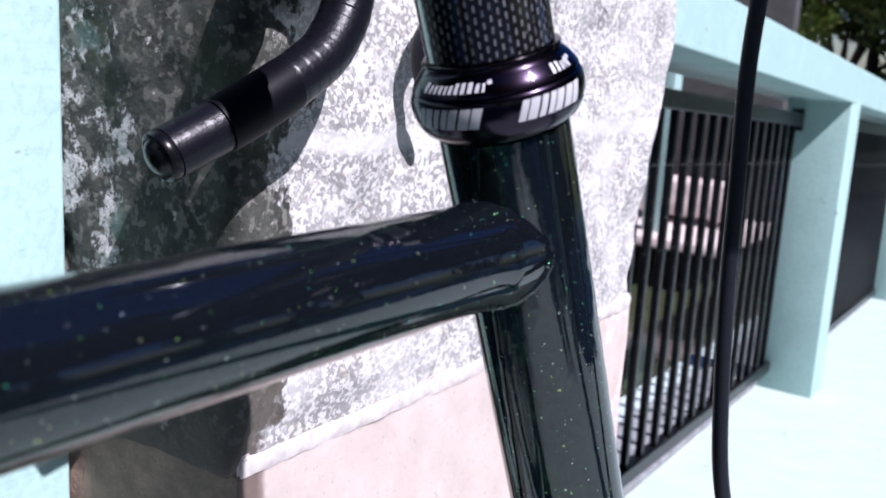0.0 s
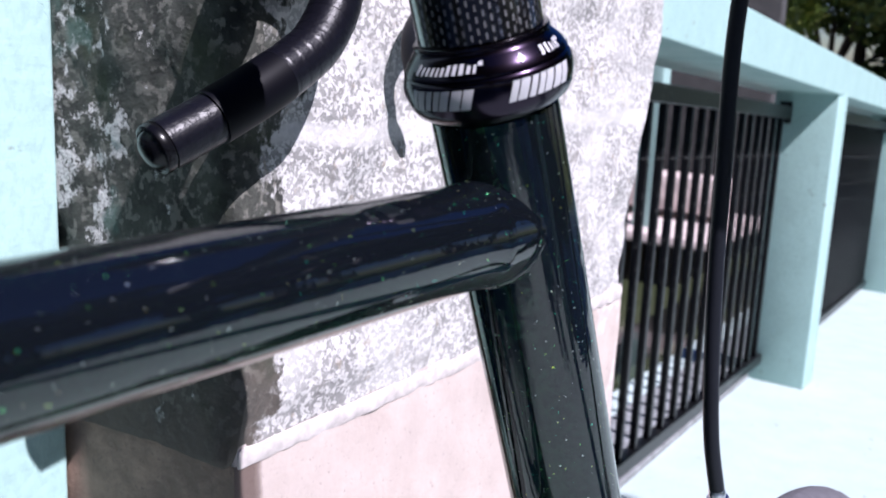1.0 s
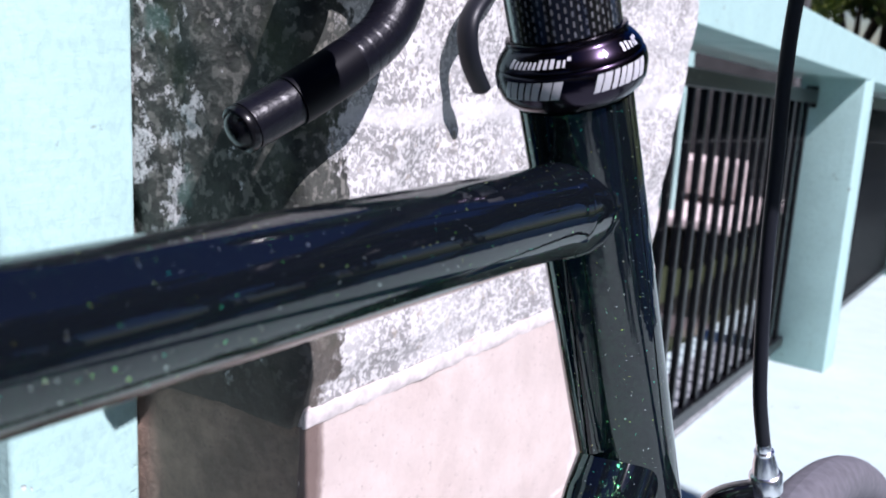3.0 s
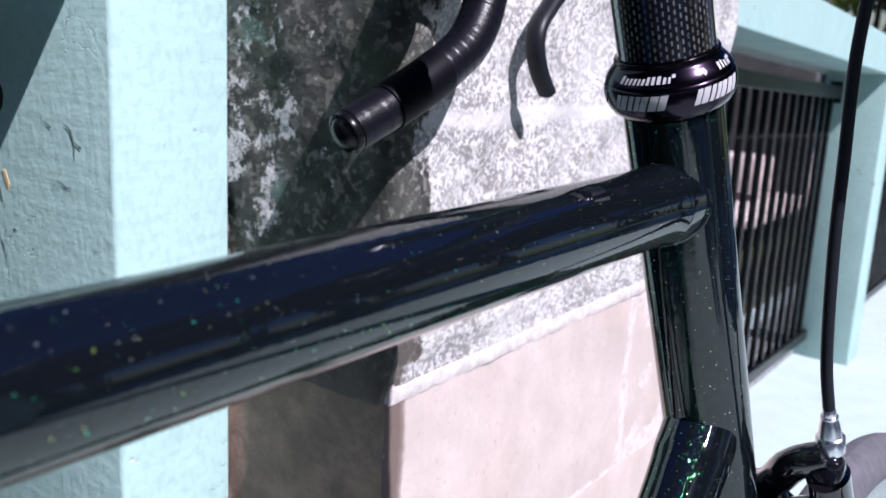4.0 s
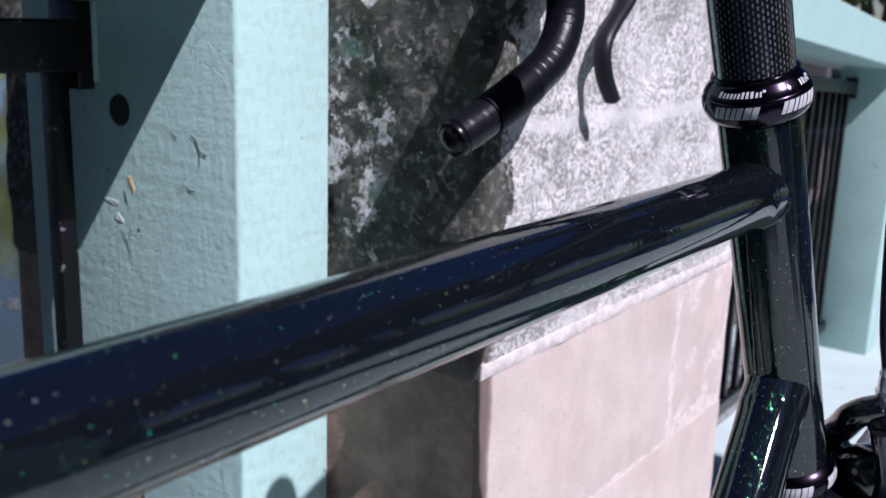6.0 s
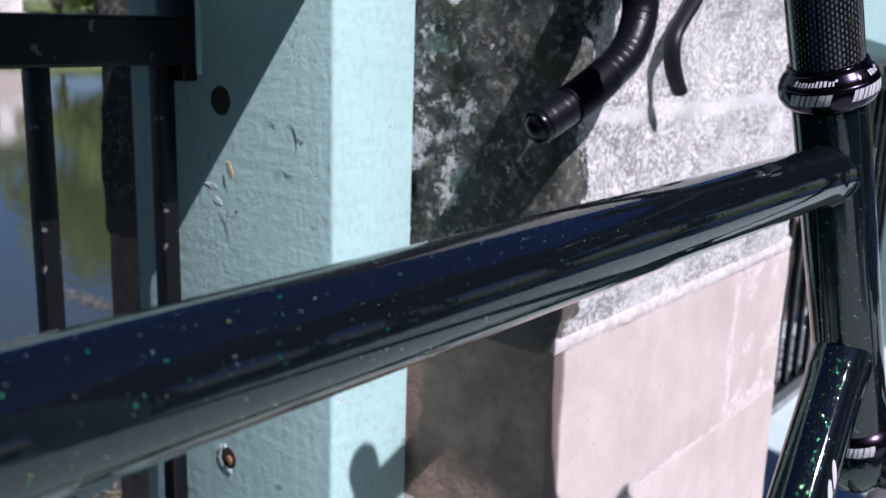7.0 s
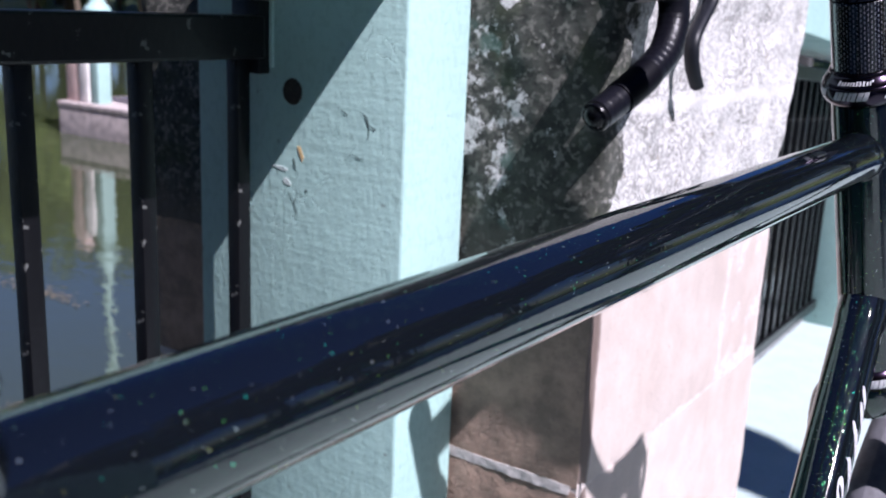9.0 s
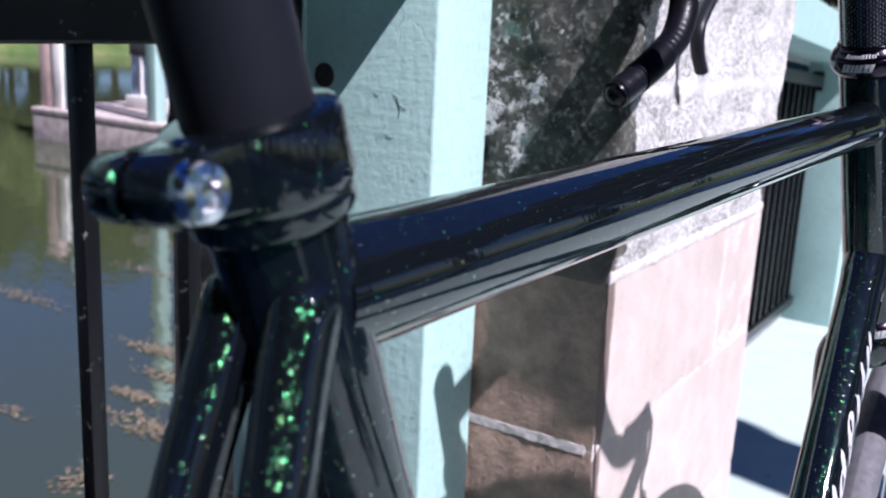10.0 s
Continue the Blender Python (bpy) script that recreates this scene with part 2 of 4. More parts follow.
    a.l.new(unit.outputs[0], glint.inputs["Normal"])
    blend = a.n.new("ShaderNodeMixShader")
    blend.inputs[0].default_value = 0.026
    a.l.new(a.b.outputs[0], blend.inputs[1])
    a.l.new(glint.outputs[0], blend.inputs[2])
    a.l.new(blend.outputs[0], a.n["Material Output"].inputs["Surface"])
    return a.m


def plain(name, color, rough=0.5, metal=0.0, coat=0.0, grain=0.0, scale=200.0, bump=0.0, spec=0.5):
    a = Mat(name, color, rough, metal, coat, spec)
    if grain or bump:
        n = a.tex("noise", scale, 5)
        if grain:
            a.put("Base Color", a.mix(a.ramp(n.outputs[0], [(0.3, 0.0), (0.7, 1.0)]), tuple(c * (1 - grain) for c in color), tuple(min(1, c * (1 + grain)) for c in color)))
        if bump:
            a.put("Normal", a.bump(n.outputs[0], bump, 0.001))
    return a.m


def iron_paint():
    """Old black gloss paint on iron, with brush lumps and a few pale specks."""
    a = Mat("black_iron_paint", (0.004, 0.004, 0.005), 0.32, spec=0.28)
    lumps, specks = a.tex("noise", 130, 5), a.tex("noise", 75, 6)
    a.put("Base Color", a.mix(a.ramp(specks.outputs[0], [(0.665, 0.0), (0.70, 1.0)]), (0.004, 0.004, 0.005), (0.085, 0.088, 0.085)))
    a.put("Normal", a.bump(lumps.outputs[0], 0.4, 0.0015))
    return a.m


def carbon_weave():
    a = Mat("carbon_weave", (0.012, 0.012, 0.013), 0.22, 0.0, 1.0)
    w = a.n.new("ShaderNodeTexBrick")
    w.inputs["Scale"].default_value = 1.0
    w.inputs["Brick Width"].default_value, w.inputs["Row Height"].default_value = 0.0032, 0.0021
    w.inputs["Mortar Size"].default_value, w.inputs["Mortar Smooth"].default_value = 0.0008, 0.15
    w.inputs["Color1"].default_value, w.inputs["Color2"].default_value = (1, 1, 1, 1), (0.25, 0.25, 0.25, 1)
    w.inputs["Mortar"].default_value = (0, 0, 0, 1)
    mp = a.n.new("ShaderNodeMapping")
    mp.inputs["Rotation"].default_value = (0, 0, radians(90))
    a.l.new(a.coords("UV"), mp.inputs[0])
    a.l.new(mp.outputs[0], w.inputs["Vector"])
    a.put("Base Color", a.mix(w.outputs["Color"], (0.005, 0.005, 0.006), (0.42, 0.42, 0.43)))
    a.put("Metallic", w.outputs["Color"])
    return a.m


MINT = mint_paint("mint_paint", (0.362, 0.532, 0.502))
MINT_DECK = mint_paint("mint_deck_paint", (0.445, 0.540, 0.525), chip=0.85, lumps=0.4, rough=0.6)
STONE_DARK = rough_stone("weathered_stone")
BLOCK = block_stone("sand_block", (0.552, 0.477, 0.440), 0.15, corner_shade=0.3965)
# Side faces: brown grime, darkened further to stand in for their shade.
BLOCK_SIDE = block_stone("grimy_shaded_block_side", (0.42, 0.295, 0.228), 0.62, 1.2)
MORTAR = plain("mortar", (0.50, 0.46, 0.44), 0.95, grain=0.2, scale=120, bump=0.6)
FLAKE = flake_paint()
CARBON = carbon_weave()
GLOSS_BLACK = plain("gloss_black", (0.006, 0.006, 0.008), 0.12, 0.0, 0.6)
ANODISED = plain("anodised_black", (0.022, 0.016, 0.026), 0.22, 1.0, 0.15)
MATT_BLACK = plain("matt_black", (0.008, 0.009, 0.013), 0.42, 0.0, 0.0, 0.1, 900, 0.05, 0.26)
CHROME = plain("bright_steel", (0.80, 0.80, 0.82), 0.13, 1.0)
SILVER = plain("polished_aluminium", (0.75, 0.75, 0.77), 0.27, 1.0)
RUBBER = plain("tyre_rubber", (0.095, 0.092, 0.105), 0.75, 0, 0, 0.2, 150, 0.2)
TAPE = plain("bar_tape", (0.004, 0.004, 0.007), 0.33, 0, 0, 0.25, 520, 0.22, 0.24)
VINYL = plain("finishing_tape", (0.002, 0.002, 0.004), 0.50, spec=0.10)
PLUG = plain("plug_plastic", (0.003, 0.003, 0.004), 0.26, spec=0.22)
WHITE_PRINT = plain("white_print", (0.42, 0.42, 0.44), 0.4)
IRON = iron_paint()
JOINT = plain("joint_mortar", (0.52, 0.455, 0.425), 0.95, grain=0.2, scale=120, bump=0.5)
KERB = plain("grey_kerb", (0.20, 0.21, 0.215), 0.9, grain=0.3, scale=30, bump=0.4)
CHIP_WOOD = plain("bare_wood_chip", (0.62, 0.44, 0.22), 0.8, grain=0.2, scale=300, bump=0.4)
CHIP_PALE = plain("pale_undercoat", (0.52, 0.60, 0.58), 0.7, grain=0.12, scale=300, bump=0.4)
HOLE = plain("hole_dark", (0.018, 0.014, 0.012), 0.9, grain=0.6, scale=220, bump=0.6)
CRACK = plain("crack_line", (0.13, 0.19, 0.18), 0.8)


# ---- mesh helpers ----
def part(name, bm, material, parent=None, label="", smooth=True, at=None):
    """Links a bmesh as one mesh object, under a thing or a part if one is given."""
    bmesh.ops.recalc_face_normals(bm, faces=bm.faces)
    mesh = bpy.data.meshes.new(name)
    bm.to_mesh(mesh)
    bm.free()
    mesh.materials.append(material)
    if smooth:
        mesh.shade_smooth()
        mesh.set_sharp_from_angle(angle=radians(38))
    ob = new(name, mesh)
    if at is not None:
        ob.matrix_basis = at
    if parent:
        ob.parent = parent
    if label:
        tagged(ob, label)
    return ob


def box(lo, hi, bevel=0.003, segments=2, bm=None):
    bm = bm or bmesh.new()
    lo, hi = Vector(lo), Vector(hi)
    r = bmesh.ops.create_cube(bm, size=1, matrix=Matrix.Translation((lo + hi) / 2) @ Matrix.Diagonal((*(hi - lo), 1)))
    if bevel:
        edges = list({e for v in r["verts"] for e in v.link_edges})
        bmesh.ops.bevel(bm, geom=edges, offset=bevel, segments=segments, affect="EDGES", profile=0.5)
    return bm


def sweep(points, radius, segments=24, bm=None, caps=True, flat=None):
    """A tube along points; radius one number or one for each point. flat: (across, up) factors of the section."""
    bm = bm or bmesh.new()
    pts = [Vector(p) for p in points]
    rad = radius if isinstance(radius, (list, tuple)) else [radius] * len(pts)
    rings, side = [], None
    for i, p in enumerate(pts):
        way = (pts[min(i + 1, len(pts) - 1)] - pts[max(i - 1, 0)]).normalized()
        if side is None:
            side = way.orthogonal().normalized()
            if abs(way.x) < 0.9:
                side = Vector((1, 0, 0)) - way * way.x
                side.normalize()
        side = (side - way * side.dot(way)).normalized()
        up = way.cross(side)
        fa, fb = flat if flat else (1, 1)
        rings.append([bm.verts.new(p + rad[i] * (fa * math.cos(a) * side + fb * math.sin(a) * up)) for a in (2 * math.pi * k / segments for k in range(segments))])
    for a, b in zip(rings, rings[1:]):
        for k in range(segments):
            bm.faces.new((a[k], a[(k + 1) % segments], b[(k + 1) % segments], b[k]))
    if caps:
        bm.faces.new(rings[0][::-1]), bm.faces.new(rings[-1])
    return bm


def lathe(profile, base, way, segments=64, bm=None, uv=False, start=0.0):
    """Turns (radius, height) pairs round the axis that leaves base along way."""
    bm = bm or bmesh.new()
    base, way = Vector(base), Vector(way).normalized()
    side = (Vector((1, 0, 0)) - way * way.x)
    side = side.normalized() if side.length > 0.1 else Vector((0, 1, 0))
    up = way.cross(side)
    turns = [start + 2 * math.pi * k / segments for k in range(segments)]
    rings = []
    for r, h in profile:
        rings.append([bm.verts.new(base + way * h + max(r, 1e-5) * (math.cos(a) * side + math.sin(a) * up)) for a in turns])
    layer = bm.loops.layers.uv.new() if uv else None
    for i in range(len(rings) - 1):
        for k in range(segments):
            j = (k + 1) % segments
            f = bm.faces.new((rings[i][k], rings[i][j], rings[i + 1][j], rings[i + 1][k]))
            if uv:
                r = profile[i][0]
                for lp, (kk, ii) in zip(f.loops, ((k, i), (k + 1, i), (k + 1, i + 1), (k, i + 1))):
                    lp[layer].uv = (2 * math.pi * r * kk / segments, profile[ii][1])
    return bm


def bend(points, steps=8):
    """A smooth line through points (Catmull-Rom)."""
    pts = [Vector(p) for p in points]
    pts = [2 * pts[0] - pts[1]] + pts + [2 * pts[-1] - pts[-2]]
    out = []
    for i in range(1, len(pts) - 2):
        a, b, c, d = pts[i - 1:i + 3]
        for k in range(steps):
            t = k / steps
            out.append(0.5 * ((2 * b) + (c - a) * t + (2 * a - 5 * b + 4 * c - d) * t * t + (3 * b - a - 3 * c + d) * t ** 3))
    return out + [pts[-2]]


def rough_box(lo, hi, cell, amp, grain, round_off=0.02, seed=0.0):
    """A hewn block: a box cut into cells whose skin is pushed about by noise, edges worn round."""
    lo, hi = Vector(lo), Vector(hi)
    bm = bmesh.new()
    n = [max(2, int(round(s / cell))) for s in hi - lo]
    made = {}

    def vert(i, j, k):
        key = (i, j, k)
        if key not in made:
            f = Vector((i / n[0], j / n[1], k / n[2]))
            p = Vector([lo[a] + f[a] * (hi[a] - lo[a]) for a in range(3)])
            mid, half = (lo + hi) / 2, (hi - lo) / 2
            q = p - mid
            over = [max(0, abs(q[a]) - (half[a] - round_off)) for a in range(3)]
            length = math.sqrt(sum(o * o for o in over))
            if length > round_off:
                for a in range(3):
                    if over[a]:
                        q[a] = math.copysign(half[a] - round_off + over[a] * round_off / length, q[a])
            p = mid + q
            s = p * grain + Vector((seed, seed * 0.7, -seed))
            push = noise.noise_vector(s) + 0.5 * noise.noise_vector(s * 2.7) + 0.3 * noise.noise_vector(s * 6.1)
            made[key] = bm.verts.new(p + push * amp)
        return made[key]

    for a in range(3):
        b, c = (a + 1) % 3, (a + 2) % 3
        for end in (0, n[a]):
            for u in range(n[b]):
                for v in range(n[c]):
                    quad = []
                    for du, dv in ((0, 0), (1, 0), (1, 1), (0, 1)):
                        key = [0, 0, 0]
                        key[a], key[b], key[c] = end, u + du, v + dv
                        quad.append(vert(*key))
                    bm.faces.new(quad if end else quad[::-1])
    return bm


def slab(section, y0, y1, z0, z1, skew=0.0):
    """A bar along y whose (x, z) section drops from z0 at y0 to z1 at y1, and drifts by skew in x."""
    bm = bmesh.new()
    ends = [[bm.verts.new((x + dx, y, z + dz)) for x, z in section] for y, dz, dx in ((y0, z0, 0), (y1, z1, skew))]
    k = len(section)
    for i in range(k):
        j = (i + 1) % k
        bm.faces.new((ends[0][i], ends[0][j], ends[1][j], ends[1][i]))
    bm.faces.new(ends[0][::-1]), bm.faces.new(ends[1])
    bmesh.ops.bevel(bm, geom=[e for e in bm.edges], offset=0.003, segments=2, affect="EDGES", profile=0.5)
    return bm


# ---- the bridge: deck, pier, posts, railing ----
PIER_FAR = 0.95
DECK, FALL = -0.134, -0.055          # deck level by the pier; slope beyond it
FACE, DRIFT = -0.535, -0.053         # face of the posts; drift of the railing in x for each metre of y


def deck_z(y):
    return DECK + FALL * max(0.0, y - PIER_FAR)


def face_x(y):
    return FACE + DRIFT * max(0.0, y - 0.27)


bm = bmesh.new()
rows = []
for y in [-6, -3, -1, 0, PIER_FAR] + [PIER_FAR + 0.5 * i for i in range(1, 24)]:
    rows.append([bm.verts.new((x + DRIFT * max(0, y - 0.27), y, z)) for x, z in ((-1.02, deck_z(y) - 0.25), (-1.02, deck_z(y)), (2.4, deck_z(y)), (2.4, deck_z(y) - 0.25))])
for a, b in zip(rows, rows[1:]):
    for k in range(4):
        bm.faces.new((a[k], a[(k + 1) % 4], b[(k + 1) % 4], b[k]))
bm.faces.new(rows[0][::-1]), bm.faces.new(rows[-1])
floor = part("floor", bm, MINT_DECK)
tagged(floor, "pale mint painted bridge deck in full sun", "deck", kind="structure")

# stone pier: two hewn stones on courses of sawn blocks
pier = tagged(new("stone_pier"), "rough stone pier on pinkish sand-coloured blocks, one side blackened", "pier")
pier.location = (-0.69, 0.66, DECK)
into_pier = Matrix.Translation(-pier.location)
X0, X1, Y0 = -1.03, -0.386, 0.372
bm = rough_box((X0, Y0 - 0.002, 0.571), (X1, 0.950, 1.22), 0.008, 0.0055, 14.0, 0.010, 2.0)
for v in bm.verts:
    if v.co.y > 0.7:
        v.co.y += (v.co.y - 0.7) / 0.25 * (0.024 * math.sin((v.co.z - 0.62) * 13.5 - 1.6) + 0.004)
for v in bm.verts:
    if v.co.y < Y0 + 0.012 and v.co.z < 0.66:
        v.co.y += (Y0 + 0.0005 - v.co.y) * min(1.0, max(0.0, (0.66 - v.co.z) / 0.07)) * (0.9 if v.co.x < X1 - 0.02 else 0.3)
for v in bm.verts:
    if v.co.z < 0.60 and v.co.y > Y0 + 0.008:
        v.co.z = max(v.co.z, 0.5835 + 0.0008 * math.sin(v.co.y * 90))
        v.co.x = min(v.co.x, X1 - 0.0015)
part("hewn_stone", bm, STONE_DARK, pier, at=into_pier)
bm = rough_box((X0 + 0.02, Y0 + 0.005, 0.570), (X1 + 0.0004, 0.93, 0.5835), 0.004, 0.0010, 60.0, 0.003, 3.0)
part("mortar_ledge", bm, MORTAR, pier, "crumbling white mortar ledge", at=into_pier)
part("mortar_core", box((X0 + 0.01, Y0 + 0.0042, DECK), (X1 - 0.0022, 0.931, 0.585), 0), JOINT, pier, at=into_pier)
part("mortar_joint", rough_box((X0 + 0.01, Y0 + 0.0019, 0.3815), (X1 - 0.010, Y0 + 0.02, 0.3925), 0.003, 0.0011, 60.0, 0.0004, 5.0), MORTAR, pier, "pale smeared mortar joint", at=into_pier)
J = 0.0011
for z0, z1, ys in ((0.388, 0.576, (Y0 + 0.0022, 0.766, 0.936)), (0.168, 0.388, (Y0 + 0.0022, 0.551, 0.936)), (DECK - 0.01, 0.168, (Y0 + 0.0022, 0.766, 0.936))):
    for i, (ya, yb) in enumerate(zip(ys, ys[1:])):
        for xa, xb in ((-0.70, X1 - 0.0005), (X0, -0.70)):
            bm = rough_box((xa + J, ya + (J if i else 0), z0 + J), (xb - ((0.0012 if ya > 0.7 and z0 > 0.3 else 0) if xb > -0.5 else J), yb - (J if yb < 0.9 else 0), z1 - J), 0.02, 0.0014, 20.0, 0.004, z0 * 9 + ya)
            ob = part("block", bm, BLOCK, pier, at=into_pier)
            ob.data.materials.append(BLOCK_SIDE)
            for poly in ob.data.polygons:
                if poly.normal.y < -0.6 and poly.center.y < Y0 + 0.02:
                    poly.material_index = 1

# mint posts, each a thing
def post(x, y, depth, wide, bottom, top, label):
    ob = part("railing_post", box((x - wide, y, bottom), (x, y + depth, top), 0.004, 3), MINT)
    tagged(ob, label, "post", "mint railing posts")
    return ob


near_post = post(FACE, 0.269, 0.099, 0.275, DECK, 0.893, "mint painted timber post, paint cracked and chipped, beside the pier")
far_ys = (3.30, 5.65, 8.0)
for y in far_ys:
    post(face_x(y), y, 0.13, 0.20, deck_z(y), 0.889 - 0.07 * (y - PIER_FAR) + 0.002, "mint painted railing post standing on the deck")
post(FACE, -2.2, 0.099, 0.275, DECK, 0.893, "mint painted railing post standing on the deck")

SECTION = [(0.004, 0.0), (0.004, 0.112), (-0.27, 0.112), (-0.27, 0.0)]
beam = part("handrail_beam", slab([(FACE + x, z) for x, z in SECTION], -4.5, 0.368, 0.893, 0.893), MINT, smooth=False)
tagged(beam, "broad mint painted handrail beam over the fence", "handrail", "mint handrail beams")
ya, yb = PIER_FAR - 0.03, 8.3
beam = part("handrail_beam", slab([(face_x(ya) + x, z) for x, z in SECTION], ya, yb, 0.889 - 0.07 * (ya - PIER_FAR), 0.889 - 0.07 * (yb - PIER_FAR), DRIFT * (yb - ya)), MINT, smooth=False)
tagged(beam, "broad mint painted handrail beam over the fence", "handrail", "mint handrail beams")


# black iron fence panels
def fence(y0, y1, first, step, z_top, z_low, inset, fall, label):
    """A panel of square bars between a top and a bottom rail; levels are given at y0."""
    thing = tagged(new("iron_fence"), label, "fence", "black fence panels")
    x0 = face_x(y0)
    skew = DRIFT * (y1 - y0) if y0 > 0 else 0.0
    thing.location = (x0 - inset, y0, z_low)
    back = Matrix.Translation(-thing.location)
    run = y1 - y0
    top = [(x0 - inset - 0.021, z_top - 0.041), (x0 - inset + 0.021, z_top - 0.041), (x0 - inset + 0.021, z_top), (x0 - inset - 0.021, z_top)]
    part("top_rail", slab(top, y0, y1, 0, fall * run, skew), IRON, thing, smooth=False, at=back)
    low = [(x0 - inset - 0.016, z_low), (x0 - inset + 0.016, z_low), (x0 - inset + 0.016, z_low + 0.035), (x0 - inset - 0.016, z_low + 0.035)]
    part("bottom_rail", slab(low, y0, y1, 0, fall * run, skew), IRON, thing, smooth=False, at=back)
    for y in (y0, y1):
        k = y - y0
        x = x0 - inset + skew * k / run
        part("flange", box((x - 0.019, y - 0.008, z_top - 0.0555 + fall * k), (x + 0.019, y + 0.008, z_top + 0.015 + fall * k), 0.002), IRON, thing, at=back)
    bar = None
    y = first
    while y < y1 - 0.012:
        k = y - y0
        m = Matrix.Translation((skew * k / run, k, fall * k))
        if bar is None:
            bar = part("bar", box((-0.0082, -0.0082, z_low + 0.03 - z_low), (0.0082, 0.0082, z_top - 0.03 - z_low), 0.0015), IRON, thing, at=m)
        else:
            ob = new("bar", bar.data)
            ob.parent, ob.matrix_basis = thing, m
        y += step
    return thing


fence(-2.09, 0.259, 0.009 - 0.1165 * 17, 0.1165, 0.8345, 0.03, 0.186, 0.0, "black painted iron fence panel with square bars over the pond")
fence(PIER_FAR + 0.01, 3.292, 1.05, 0.099, 0.832, -0.045, 0.16, -0.066, "black painted iron fence panel following the falling deck")
fence(3.44, 5.64, 3.52, 0.099, 0.68, -0.22, 0.13, -0.068, "black painted iron fence panel following the falling deck")
fence(5.79, 7.99, 5.88, 0.099, 0.53, -0.37, 0.13, -0.068, "black painted iron fence panel following the falling deck")

# low kerb under the fence
for y0, y1 in ((-4.5, 0.268), (PIER_FAR, 8.2)):
    skew = DRIFT * (y1 - y0) if y0 > 0 else 0
    x = face_x(y0) - 0.185
    ob = part("kerb", slab([(x - 0.2, -0.02), (x, -0.02), (x, 0.016), (x - 0.2, 0.016)], y0, y1, deck_z(y0), deck_z(y1), skew), KERB, smooth=False)
    tagged(ob, "low grey concrete kerb under the fence", "kerb", kind="structure")

# bolt holes in the near post
for z, r in ((0.764, 0.013), (0.425, 0.011)):
    ring = lathe([(0.0001, 0.0012), (r * 0.8, 0.0014), (r * 0.95, 0.0012), (r, 0.0)], (-0.674, 0.2690, z), (0, -1, 0), 24)
    ob = part("bolt_hole", ring, HOLE, near_post, "rusty sunken bolt hole in the paint")


rust = plain("rusty_steel", (0.22, 0.10, 0.05), 0.8, grain=0.4, scale=400, bump=0.5)
for k in range(7):
    a = radians(120 + 26 * k)
    r = 0.0118 + 0.0012 * math.sin(k * 2.3)
    flake = box((-0.0022, -0.0008, -0.0030), (0.0022, 0.0004, 0.0030 + 0.0012 * (k % 2)), 0.0005)
    part("paint_flake", flake, CHIP_PALE, near_post, smooth=False, at=Matrix.Translation((-0.674 + r * math.cos(a), 0.2684, 0.425 + r * math.sin(a))) @ Matrix.Rotation(-a, 4, "Y"))
part("bolt_end", lathe([(0.0045, 0.0010), (0.0045, 0.0024), (0.0036, 0.0030), (0.0001, 0.0032)], (-0.6715, 0.2690, 0.424), (0, -1, 0), 14), rust, near_post, "rusty bolt end in a chipped hole")

# bracket that holds the rail, and the packing block over it
part("rail_bracket", box((-0.744, 0.2655, 0.785), (-0.6990, 0.2692, 0.8495), 0.0012), MINT, near_post)
part("packing_block", box((-0.7425, 0.2525, 0.8500), (-0.6925, 0.2692, 0.8925), 0.002), plain("bare_packing", (0.40, 0.34, 0.29), 0.9, grain=0.4, scale=120, bump=0.5), near_post, "bare weathered wood packing over the rail end")


# loose chips of paint and bare wood on the near post
CHIPS = [(-0.663, 0.705, 0.006, 0.018, 0.45, CHIP_WOOD), (-0.690, 0.687, 0.022, 0.005, -0.15, CHIP_PALE), (-0.681, 0.674, 0.012, 0.007, -0.5, CHIP_PALE), (-0.671, 0.694, 0.004, 0.014, 0.3, CRACK), (-0.655, 0.668, 0.005, 0.003, 0.4, CRACK)]
rng = random.Random(8)
for x, z, wide, tall, turn, mat in CHIPS:
    bm = bmesh.new()
    rim = []
    for k in range(9):
        a = 2 * math.pi * k / 9
        r = rng.uniform(0.7, 1.15)
        px, pz = wide / 2 * r * math.cos(a), tall / 2 * r * math.sin(a)
        rim.append((px * math.cos(turn) - pz * math.sin(turn), px * math.sin(turn) + pz * math.cos(turn)))
    base = [bm.verts.new((x + u, 0.2691, z + v)) for u, v in rim]
    top = [bm.verts.new((x + 0.9 * u, 0.2687 - rng.uniform(0, 0.0002), z + 0.9 * v)) for u, v in rim]
    for k in range(9):
        bm.faces.new((base[k], base[(k + 1) % 9], top[(k + 1) % 9], top[k]))
    bm.faces.new(top)
    part("paint_chip", bm, mat, near_post, smooth=False)


